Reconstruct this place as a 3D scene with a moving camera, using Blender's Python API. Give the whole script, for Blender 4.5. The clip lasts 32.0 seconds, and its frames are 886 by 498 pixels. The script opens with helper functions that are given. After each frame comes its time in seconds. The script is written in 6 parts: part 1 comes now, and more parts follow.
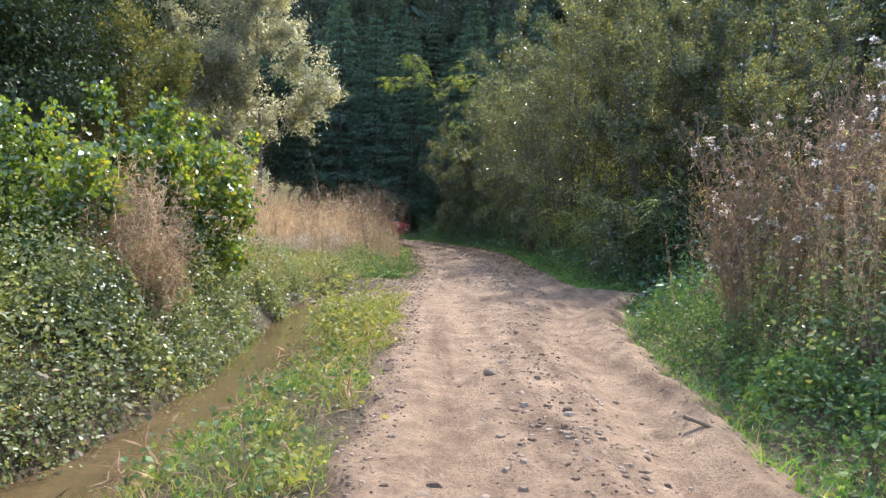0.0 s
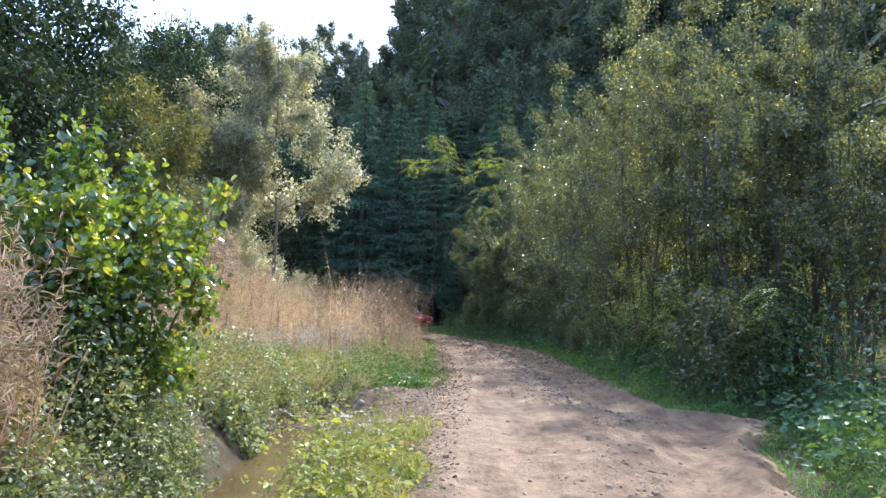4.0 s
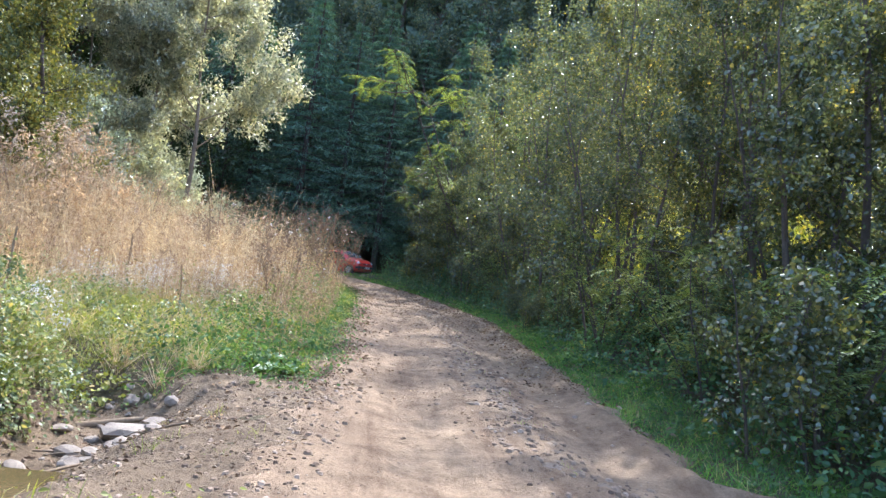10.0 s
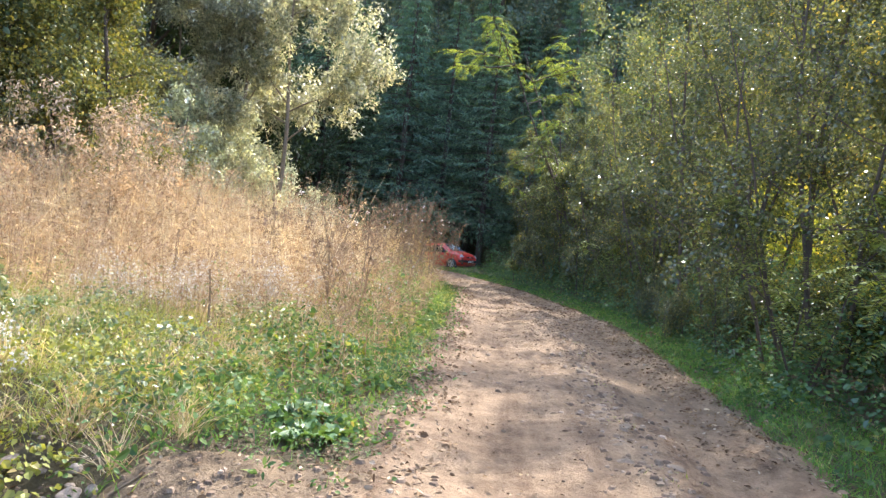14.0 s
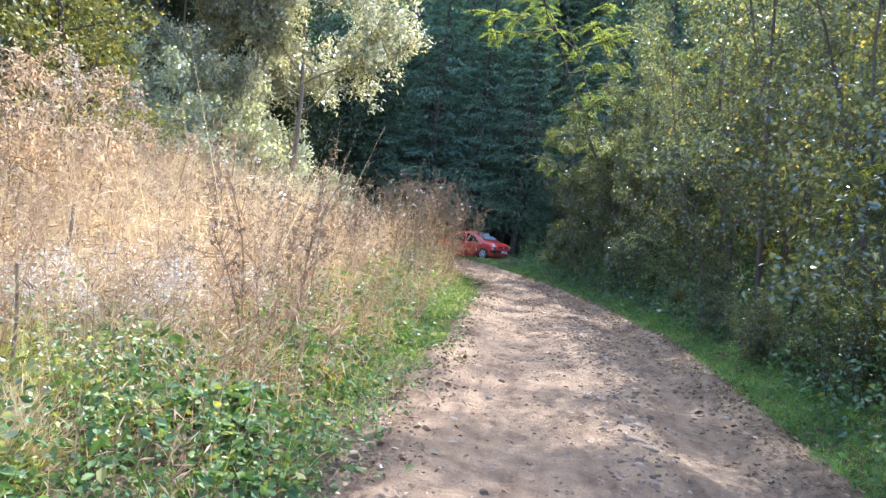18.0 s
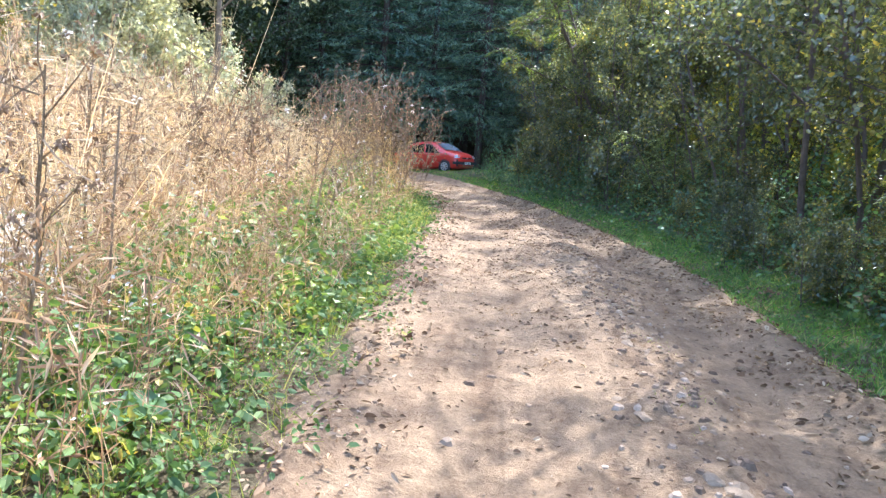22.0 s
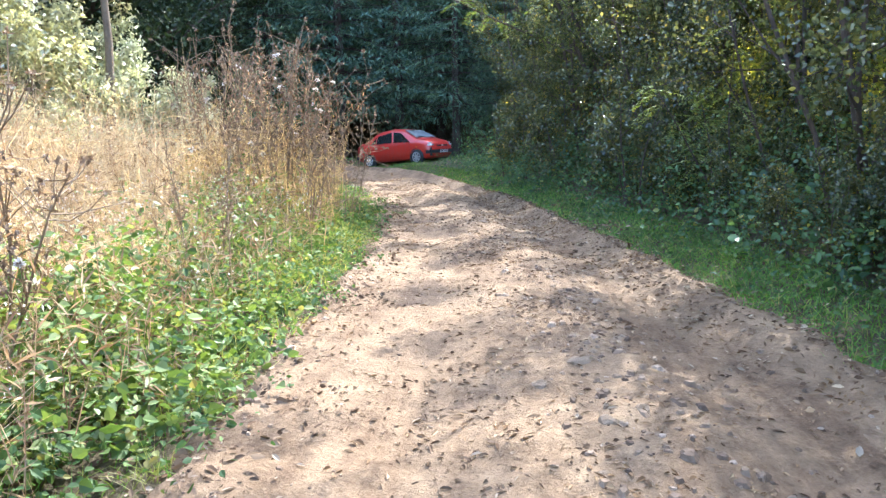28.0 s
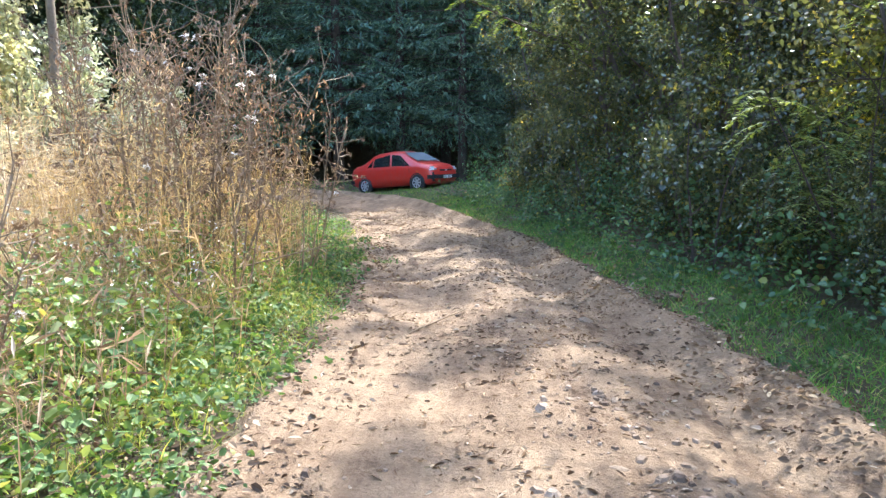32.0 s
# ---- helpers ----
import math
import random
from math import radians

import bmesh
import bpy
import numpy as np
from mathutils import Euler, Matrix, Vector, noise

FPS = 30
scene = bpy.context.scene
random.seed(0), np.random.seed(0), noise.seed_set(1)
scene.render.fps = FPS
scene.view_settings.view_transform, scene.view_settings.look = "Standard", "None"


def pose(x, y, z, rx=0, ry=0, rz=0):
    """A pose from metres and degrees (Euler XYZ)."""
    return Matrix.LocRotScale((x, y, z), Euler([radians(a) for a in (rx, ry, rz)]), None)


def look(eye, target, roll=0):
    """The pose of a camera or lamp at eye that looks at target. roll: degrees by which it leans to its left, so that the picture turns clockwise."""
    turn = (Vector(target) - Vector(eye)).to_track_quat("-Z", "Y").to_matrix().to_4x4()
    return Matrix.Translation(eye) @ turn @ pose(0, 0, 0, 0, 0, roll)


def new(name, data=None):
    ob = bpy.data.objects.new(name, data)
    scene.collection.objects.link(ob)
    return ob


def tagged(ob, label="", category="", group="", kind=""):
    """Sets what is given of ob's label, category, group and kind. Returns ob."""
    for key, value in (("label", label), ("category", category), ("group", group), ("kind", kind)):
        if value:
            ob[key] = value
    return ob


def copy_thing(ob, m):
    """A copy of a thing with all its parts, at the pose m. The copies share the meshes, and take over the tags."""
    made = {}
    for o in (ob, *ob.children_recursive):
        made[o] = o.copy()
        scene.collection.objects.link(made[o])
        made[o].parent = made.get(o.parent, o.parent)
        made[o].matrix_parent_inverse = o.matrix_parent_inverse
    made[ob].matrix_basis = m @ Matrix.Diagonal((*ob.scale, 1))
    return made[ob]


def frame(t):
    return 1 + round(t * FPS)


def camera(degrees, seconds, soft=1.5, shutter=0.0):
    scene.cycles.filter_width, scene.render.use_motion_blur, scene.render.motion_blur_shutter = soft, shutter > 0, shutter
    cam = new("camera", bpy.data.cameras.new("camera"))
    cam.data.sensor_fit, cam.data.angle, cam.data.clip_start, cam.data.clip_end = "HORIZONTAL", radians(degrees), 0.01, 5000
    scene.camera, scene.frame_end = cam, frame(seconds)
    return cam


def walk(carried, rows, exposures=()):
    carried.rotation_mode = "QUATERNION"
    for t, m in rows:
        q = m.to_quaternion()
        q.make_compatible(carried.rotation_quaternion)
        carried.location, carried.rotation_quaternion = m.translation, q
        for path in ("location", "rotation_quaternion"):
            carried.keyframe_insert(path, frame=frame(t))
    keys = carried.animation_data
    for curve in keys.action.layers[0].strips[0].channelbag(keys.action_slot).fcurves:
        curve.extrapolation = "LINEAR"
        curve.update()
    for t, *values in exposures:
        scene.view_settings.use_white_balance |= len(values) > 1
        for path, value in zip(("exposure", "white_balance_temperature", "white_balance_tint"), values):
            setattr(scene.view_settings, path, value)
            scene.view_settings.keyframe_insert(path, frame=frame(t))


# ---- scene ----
cam = camera(66.48, 32.0, soft=1.4)
PATH = [
    (0, (0.471, 2.512, 1.351), (0.551, 4.509, 1.265), 0.83),
    (0.5, (0.437, 2.9, 1.376), (0.632, 4.89, 1.412), 1.91),
    (1, (0.475, 3.323, 1.367), (0.657, 5.315, 1.414), -0.35),
    (1.5, (0.502, 3.705, 1.374), (0.599, 5.702, 1.398), 1.94),
    (2, (0.45, 4.082, 1.38), (0.614, 6.072, 1.502), 6.84),
    (2.5, (0.42, 4.445, 1.392), (0.632, 6.432, 1.473), 3.86),
    (4.5, (0.299, 6.174, 1.353), (0.284, 8.163, 1.557), 1.38),
    (5, (0.376, 6.614, 1.365), (0.525, 8.602, 1.521), 2.71),
    (5.5, (0.459, 6.991, 1.4), (0.975, 8.915, 1.583), -0.81),
    (6, (0.589, 7.382, 1.439), (1.016, 9.309, 1.763), 5.43),
    (6.5, (0.711, 7.644, 1.457), (1.026, 9.597, 1.748), 5.52),
    (7, (0.746, 7.997, 1.446), (1.138, 9.94, 1.711), 6.35),
    (7.5, (0.771, 8.478, 1.412), (0.979, 10.466, 1.47), 4.70),
    (8, (0.844, 8.888, 1.426), (0.988, 10.881, 1.521), 2.58),
    (8.5, (0.849, 9.296, 1.401), (1.105, 11.278, 1.469), 2.74),
    (9, (0.854, 9.693, 1.408), (1.121, 11.675, 1.426), 5.04),
    (9.5, (0.951, 10.111, 1.442), (1.06, 12.108, 1.495), 5.78),
    (10, (0.952, 10.505, 1.44), (1.108, 12.498, 1.486), 7.45),
    (10.5, (0.921, 10.9, 1.426), (0.922, 12.899, 1.353), 3.86),
    (11, (0.995, 11.286, 1.41), (0.884, 13.282, 1.376), 6.50),
    (11.5, (1.029, 11.653, 1.417), (0.91, 13.648, 1.338), 6.50),
    (12, (1.027, 12.002, 1.445), (1.03, 14, 1.361), 6.86),
    (12.5, (1.097, 12.342, 1.442), (0.998, 14.339, 1.466), 5.32),
    (13, (1.127, 12.728, 1.456), (0.991, 14.719, 1.318), 6.10),
    (13.5, (1.093, 13.109, 1.481), (1.022, 15.106, 1.403), 4.88),
    (14, (1.064, 13.515, 1.494), (0.91, 15.509, 1.478), 6.05),
    (14.5, (1.149, 13.848, 1.499), (0.939, 15.836, 1.451), 7.01),
    (16.5, (1.336, 15.401, 1.483), (1.122, 17.383, 1.328), 6.85),
    (17, (1.334, 15.818, 1.51), (1.193, 17.809, 1.384), 6.10),
    (17.5, (1.398, 16.262, 1.547), (1.147, 18.245, 1.484), 3.90),
    (18, (1.37, 16.695, 1.542), (1.099, 18.676, 1.478), 7.02),
    (18.5, (1.31, 17.111, 1.558), (1.123, 19.094, 1.381), 3.68),
    (19, (1.31, 17.503, 1.539), (1.055, 19.481, 1.392), 3.56),
    (19.5, (1.328, 17.891, 1.557), (1.088, 19.87, 1.395), 3.15),
    (20, (1.237, 18.293, 1.546), (1.07, 20.273, 1.316), 4.61),
    (20.5, (1.224, 18.684, 1.506), (0.935, 20.649, 1.27), 4.36),
    (21, (1.257, 19.08, 1.512), (0.937, 21.032, 1.218), 2.38),
    (21.5, (1.243, 19.416, 1.514), (1.06, 21.398, 1.319), 6.30),
    (22, (1.247, 19.803, 1.476), (1.104, 21.773, 1.168), 4.60),
    (22.5, (1.342, 20.251, 1.478), (1.061, 22.214, 1.214), 6.55),
    (23, (1.354, 20.66, 1.478), (1.128, 22.626, 1.188), 5.32),
    (23.5, (1.375, 21.046, 1.496), (1.328, 23.034, 1.281), 2.63),
    (24, (1.36, 21.485, 1.461), (1.199, 23.462, 1.203), 7.43),
    (24.5, (1.357, 21.85, 1.459), (1.176, 23.807, 1.085), 6.59),
    (25, (1.317, 22.263, 1.494), (1.331, 24.24, 1.194), 6.74),
    (25.5, (1.313, 22.691, 1.474), (1.235, 24.675, 1.236), 7.11),
    (27.5, (1.523, 24.344, 1.512), (1.349, 26.312, 1.202), 1.61),
    (28, (1.617, 24.652, 1.525), (1.476, 26.616, 1.173), -1.27),
    (28.5, (1.647, 25.06, 1.546), (1.693, 27.035, 1.237), 1.31),
    (29, (1.714, 25.523, 1.512), (1.447, 27.484, 1.222), 0.36),
    (29.5, (1.76, 25.913, 1.519), (1.452, 27.862, 1.194), -0.10),
    (30, (1.676, 26.322, 1.53), (1.432, 28.281, 1.21), -0.78),
    (30.5, (1.645, 26.719, 1.508), (1.31, 28.676, 1.267), 2.99),
    (31, (1.637, 27.072, 1.512), (1.244, 29.013, 1.239), 0.88),
    (31.5, (1.565, 27.402, 1.488), (1.307, 29.363, 1.192), 0.40),
    (32, (1.489, 27.762, 1.51), (1.335, 29.736, 1.224), -0.24),
]
walk(cam, [(t, look(eye, target, roll)) for t, eye, target, roll in PATH],
     exposures=[(0, 2.0, 5850, 13), (1, 2.15, 5600, 13), (2, 2.2, 5500, 13), (4.5, 2.15, 5500, 13), (6.2, 2.2, 5300, 17), (7, 1.95, 5350, 16), (8, 2.35, 5450, 13),
                (10, 2.4, 5450, 11), (12, 2.45, 5450, 11), (13, 2.35, 6100, 12), (14.5, 2.75, 6100, 12), (17, 2.8, 5550, 12), (19, 2.8, 5450, 13), (21, 2.95, 5600, 12), (25, 3.12, 5550, 10), (28, 3.16, 5600, 9), (30, 3.1, 5650, 8), (32, 3.05, 5650, 9)])

# ---- daylight ----
SUN_EL, SUN_AZ = 46.0, 27.0      # elevation, and bearing to the right of the way ahead
world = bpy.data.worlds.new("sky")
scene.world = world
world.use_nodes = True
_nt = world.node_tree
_nt.nodes.clear()
_sky = _nt.nodes.new("ShaderNodeTexSky")
_sky.sky_type = "NISHITA"
_sky.sun_disc = False
_sky.sun_elevation, _sky.sun_rotation = radians(SUN_EL), radians(SUN_AZ)
_sky.air_density, _sky.dust_density = 1.0, 2.5
_bg = _nt.nodes.new("ShaderNodeBackground")
_bg.inputs["Strength"].default_value = 0.15
_wo = _nt.nodes.new("ShaderNodeOutputWorld")
_nt.links.new(_sky.outputs[0], _bg.inputs[0])
_nt.links.new(_bg.outputs[0], _wo.inputs[0])
_sun = bpy.data.lights.new("sun", "SUN")
_sun.energy, _sun.angle, _sun.color = 2.0, radians(0.55), (1.0, 0.95, 0.87)
sun = new("sun", _sun)
_to = Vector((math.sin(radians(SUN_AZ)) * math.cos(radians(SUN_EL)), math.cos(radians(SUN_AZ)) * math.cos(radians(SUN_EL)), math.sin(radians(SUN_EL))))
sun.matrix_world = look(_to * 100, (0, 0, 0))


# ---- materials ----
def material(name):
    m = bpy.data.materials.new(name)
    m.use_nodes = True
    m.node_tree.nodes.clear()
    return m, m.node_tree


def node(nt, kind, **values):
    n = nt.nodes.new(kind)
    for key, value in values.items():
        key = key.replace("_", " ")
        if key in n.inputs:
            n.inputs[key].default_value = value
    return n


def ramp(nt, src, stops):
    r = nt.nodes.new("ShaderNodeValToRGB")
    el = r.color_ramp.elements
    while len(el) < len(stops):
        el.new(0.5)
    for e, (p, c) in zip(el, stops):
        e.position, e.color = p, (*c, 1)
    nt.links.new(src, r.inputs[0])
    return r.outputs[0]


def mixed(nt, a, b, fac, mode="MIX"):
    m = nt.nodes.new("ShaderNodeMix")
    m.data_type, m.blend_type = "RGBA", mode
    for sock, v in ((m.inputs[0], fac), (m.inputs[6], a), (m.inputs[7], b)):
        if isinstance(v, bpy.types.NodeSocket):
            nt.links.new(v, sock)
        elif isinstance(v, (int, float)):
            sock.default_value = v
        else:
            sock.default_value = (*v, 1)
    return m.outputs[2]


def noise_of(nt, scale, detail=4.0, rough=0.6, where="Object"):
    tc = nt.nodes.new("ShaderNodeTexCoord")
    n = node(nt, "ShaderNodeTexNoise", Scale=scale, Detail=detail, Roughness=rough)
    nt.links.new(tc.outputs[where], n.inputs["Vector"])
    return n.outputs["Fac"]


def leaf_material(name, stops, through_light=0.45, gloss=0.12, rough=0.45, tint=(1.15, 1.1, 0.45)):
    """Thin foliage: every leaf its own tone, light shining through it, a dull gloss on top."""
    m, nt = material(name)
    geo = nt.nodes.new("ShaderNodeNewGeometry")
    col = ramp(nt, geo.outputs["Random Per Island"], stops)
    big = noise_of(nt, 1.3, 2.0)
    col = mixed(nt, col, ramp(nt, big, [(0.32, (0.7, 0.74, 0.78)), (0.5, (1.0, 1.0, 1.0)), (0.68, (1.3, 1.22, 1.0))]), 1.0, "MULTIPLY")
    info = nt.nodes.new("ShaderNodeObjectInfo")
    col = mixed(nt, col, ramp(nt, info.outputs["Random"], [(0.0, (0.85, 0.95, 1.05)), (0.5, (1.0, 1.0, 1.0)), (1.0, (1.22, 1.1, 0.84))]), 0.6, "MULTIPLY")
    d = node(nt, "ShaderNodeBsdfDiffuse")
    t = node(nt, "ShaderNodeBsdfTranslucent")
    g = node(nt, "ShaderNodeBsdfGlossy", Roughness=rough)
    g.inputs["Color"].default_value = (0.9, 0.9, 0.84, 1)
    nt.links.new(col, d.inputs["Color"])
    nt.links.new(mixed(nt, col, tint, 1.0, "MULTIPLY"), t.inputs["Color"])
    s1 = node(nt, "ShaderNodeMixShader", Fac=through_light)
    nt.links.new(d.outputs[0], s1.inputs[1])
    nt.links.new(t.outputs[0], s1.inputs[2])
    s2 = node(nt, "ShaderNodeMixShader", Fac=gloss)
    nt.links.new(s1.outputs[0], s2.inputs[1])
    nt.links.new(g.outputs[0], s2.inputs[2])
    out = nt.nodes.new("ShaderNodeOutputMaterial")
    nt.links.new(s2.outputs[0], out.inputs[0])
    return m


def rough_material(name, stops, scale, fine, rough=0.9, bump=0.4, depth=0.02, metal=0.0, spec=0.3, coat=0.0):
    """A solid surface with tones at two scales and relief."""
    m, nt = material(name)
    big, small = noise_of(nt, scale, 5.0), noise_of(nt, fine, 6.0, 0.7)
    col = mixed(nt, ramp(nt, big, stops), ramp(nt, small, stops), 0.5)
    p = node(nt, "ShaderNodeBsdfPrincipled", Roughness=rough, Metallic=metal)
    p.inputs["Specular IOR Level"].default_value = spec
    p.inputs["Coat Weight"].default_value = coat
    nt.links.new(col, p.inputs["Base Color"])
    if bump:
        b = node(nt, "ShaderNodeBump", Strength=bump, Distance=depth)
        nt.links.new(small, b.inputs["Height"])
        nt.links.new(b.outputs[0], p.inputs["Normal"])
    out = nt.nodes.new("ShaderNodeOutputMaterial")
    nt.links.new(p.outputs[0], out.inputs[0])
    return m


LEAF_ALDER = leaf_material("alder leaf", [(0.0, (0.05, 0.105, 0.026)), (0.5, (0.085, 0.16, 0.036)), (0.9, (0.14, 0.23, 0.05)), (1.0, (0.28, 0.28, 0.07))], 0.5, 0.09, 0.26, (2.2, 1.6, 0.42))
LEAF_THICKET = leaf_material("thicket leaf", [(0.0, (0.05, 0.07, 0.038)), (0.6, (0.098, 0.12, 0.058)), (0.95, (0.17, 0.18, 0.078)), (1.0, (0.4, 0.33, 0.07))], 0.56, 0.07, 0.24, (1.55, 1.35, 0.7))
# yellow, bright tones carry the sun's glow in the leaf colour itself
LEAF_LIT = leaf_material("leaf yellowed by painted sunlight", [(0.0, (0.16, 0.19, 0.04)), (0.6, (0.3, 0.31, 0.06)), (1.0, (0.55, 0.44, 0.08))], 0.62, 0.05, 0.4, (1.3, 1.28, 0.5))
LEAF_SALLOW = leaf_material("silvery sallow leaf", [(0.0, (0.26, 0.28, 0.16)), (0.5, (0.42, 0.43, 0.28)), (1.0, (0.68, 0.67, 0.5))], 0.5, 0.12, 0.4, (1.15, 1.12, 0.8))
LEAF_LOCUST = leaf_material("locust leaf", [(0.0, (0.13, 0.18, 0.05)), (1.0, (0.25, 0.29, 0.08))], 0.52, 0.05, 0.45, (1.3, 1.25, 0.5))
LEAF_HERB = leaf_material("pale herb leaf", [(0.0, (0.15, 0.18, 0.045)), (0.5, (0.26, 0.28, 0.07)), (0.95, (0.33, 0.34, 0.14)), (1.0, (0.42, 0.32, 0.15))], 0.42, 0.03, 0.5)
LEAF_WILLOW = leaf_material("willow leaf", [(0.0, (0.17, 0.17, 0.09)), (0.5, (0.32, 0.31, 0.18)), (1.0, (0.58, 0.55, 0.4))], 0.6, 0.14, 0.35, (1.3, 1.22, 0.8))
LEAF_YELLOW = leaf_material("turning leaf", [(0.0, (0.08, 0.1, 0.04)), (0.5, (0.15, 0.16, 0.05)), (1.0, (0.3, 0.26, 0.06))], 0.36, 0.04, 0.45, (1.05, 1.05, 0.6))
# the shade on the backlit crowns is put into this dark leaf colour
LEAF_SHADED = leaf_material("leaf darkened for shade", [(0.0, (0.03, 0.048, 0.025)), (1.0, (0.06, 0.088, 0.036))], 0.22, 0.03, 0.5)
LEAF_GROUND = leaf_material("undergrowth leaf", [(0.0, (0.055, 0.11, 0.042)), (0.5, (0.095, 0.165, 0.06)), (0.95, (0.17, 0.24, 0.09)), (1.0, (0.33, 0.28, 0.1))], 0.38, 0.02, 0.6)
LEAF_NETTLE = leaf_material("nettle leaf", [(0.0, (0.085, 0.15, 0.05)), (0.5, (0.155, 0.23, 0.075)), (0.95, (0.27, 0.33, 0.15)), (1.0, (0.38, 0.31, 0.13))], 0.4, 0.03, 0.5)
LEAF_IVY = leaf_material("dark undergrowth leaf", [(0.0, (0.045, 0.105, 0.05)), (0.6, (0.085, 0.17, 0.07)), (0.95, (0.15, 0.25, 0.095)), (1.0, (0.34, 0.31, 0.06))], 0.34, 0.05, 0.4)
LEAF_BRAMBLE = leaf_material("bramble leaf", [(0.0, (0.08, 0.11, 0.042)), (0.5, (0.18, 0.21, 0.085)), (0.88, (0.35, 0.37, 0.19)), (1.0, (0.44, 0.34, 0.15))], 0.42, 0.05, 0.4)
LEAF_BURDOCK = leaf_material("burdock leaf", [(0.0, (0.07, 0.14, 0.05)), (1.0, (0.13, 0.21, 0.075))], 0.3, 0.06, 0.45)
LEAF_NEEDLE = leaf_material("spruce needles", [(0.0, (0.075, 0.14, 0.1)), (0.7, (0.14, 0.23, 0.15)), (1.0, (0.21, 0.28, 0.15))], 0.3, 0.04, 0.6)
LEAF_HILL = leaf_material("hillside leaf", [(0.0, (0.05, 0.078, 0.055)), (0.7, (0.09, 0.125, 0.07)), (1.0, (0.2, 0.18, 0.075))], 0.3, 0.06, 0.5)
GRASS = leaf_material("grass blade", [(0.0, (0.07, 0.18, 0.035)), (0.55, (0.125, 0.28, 0.05)), (0.85, (0.21, 0.35, 0.075)), (1.0, (0.42, 0.37, 0.18))], 0.52, 0.04)
GRASS_PALE = leaf_material("pale grass blade", [(0.0, (0.2, 0.24, 0.05)), (0.6, (0.33, 0.36, 0.085)), (1.0, (0.48, 0.43, 0.22))], 0.42, 0.03)
GRASS_DRY = leaf_material("dry grass", [(0.0, (0.36, 0.23, 0.12)), (0.5, (0.58, 0.43, 0.25)), (1.0, (0.78, 0.65, 0.44))], 0.4, 0.04, 0.6, (1.1, 1.0, 0.75))
GRASS_STRAW = leaf_material("straw", [(0.0, (0.24, 0.155, 0.06)), (0.5, (0.47, 0.34, 0.145)), (1.0, (0.68, 0.53, 0.27))], 0.4, 0.04, 0.6, (1.1, 1.0, 0.75))
WEED_BROWN = leaf_material("dry weed", [(0.0, (0.17, 0.095, 0.055)), (0.5, (0.36, 0.225, 0.135)), (1.0, (0.55, 0.4, 0.26))], 0.36, 0.03, 0.6, (1.05, 0.98, 0.82))
WEED_PALE = leaf_material("faded weed", [(0.0, (0.25, 0.175, 0.115)), (0.6, (0.43, 0.32, 0.215)), (1.0, (0.63, 0.51, 0.37))], 0.36, 0.03, 0.6, (1.05, 0.98, 0.88))
SEED_FLUFF = leaf_material("seed fluff", [(0.0, (0.5, 0.46, 0.4)), (1.0, (0.8, 0.78, 0.74))], 0.5, 0.03, 0.7, (1, 1, 1))
SEED_DARK = leaf_material("seed head", [(0.0, (0.13, 0.08, 0.05)), (1.0, (0.3, 0.2, 0.13))], 0.2, 0.04, 0.7, (1, 1, 0.9))
LITTER = leaf_material("fallen leaf", [(0.0, (0.1, 0.058, 0.034)), (0.4, (0.2, 0.128, 0.076)), (0.85, (0.32, 0.22, 0.135)), (1.0, (0.5, 0.39, 0.27))], 0.1, 0.01, 0.7, (1, 1, 1))
PETAL = leaf_material("pale violet petal", [(0.0, (0.42, 0.42, 0.75)), (1.0, (0.6, 0.58, 0.85))], 0.4, 0.03)
BARK = rough_material("grey-brown bark", [(0.3, (0.05, 0.037, 0.028)), (0.7, (0.13, 0.1, 0.078))], 3.0, 30.0, 0.95, 0.8, 0.02)
BARK_PALE = rough_material("pale bark", [(0.3, (0.12, 0.09, 0.065)), (0.7, (0.28, 0.22, 0.165))], 3.0, 30.0, 0.95, 0.8, 0.02)
STONE = rough_material("grey stone", [(0.3, (0.17, 0.12, 0.08)), (0.7, (0.33, 0.25, 0.17))], 2.0, 24.0, 0.95, 0.5, 0.01, spec=0.1)
STONE_DARK = rough_material("damp stone", [(0.3, (0.15, 0.115, 0.085)), (0.7, (0.36, 0.29, 0.22))], 2.0, 24.0, 0.8, 0.6, 0.012)
DEADWOOD = rough_material("dead wood", [(0.3, (0.12, 0.078, 0.045)), (0.7, (0.31, 0.225, 0.14))], 5.0, 40.0, 0.9, 0.7, 0.006)


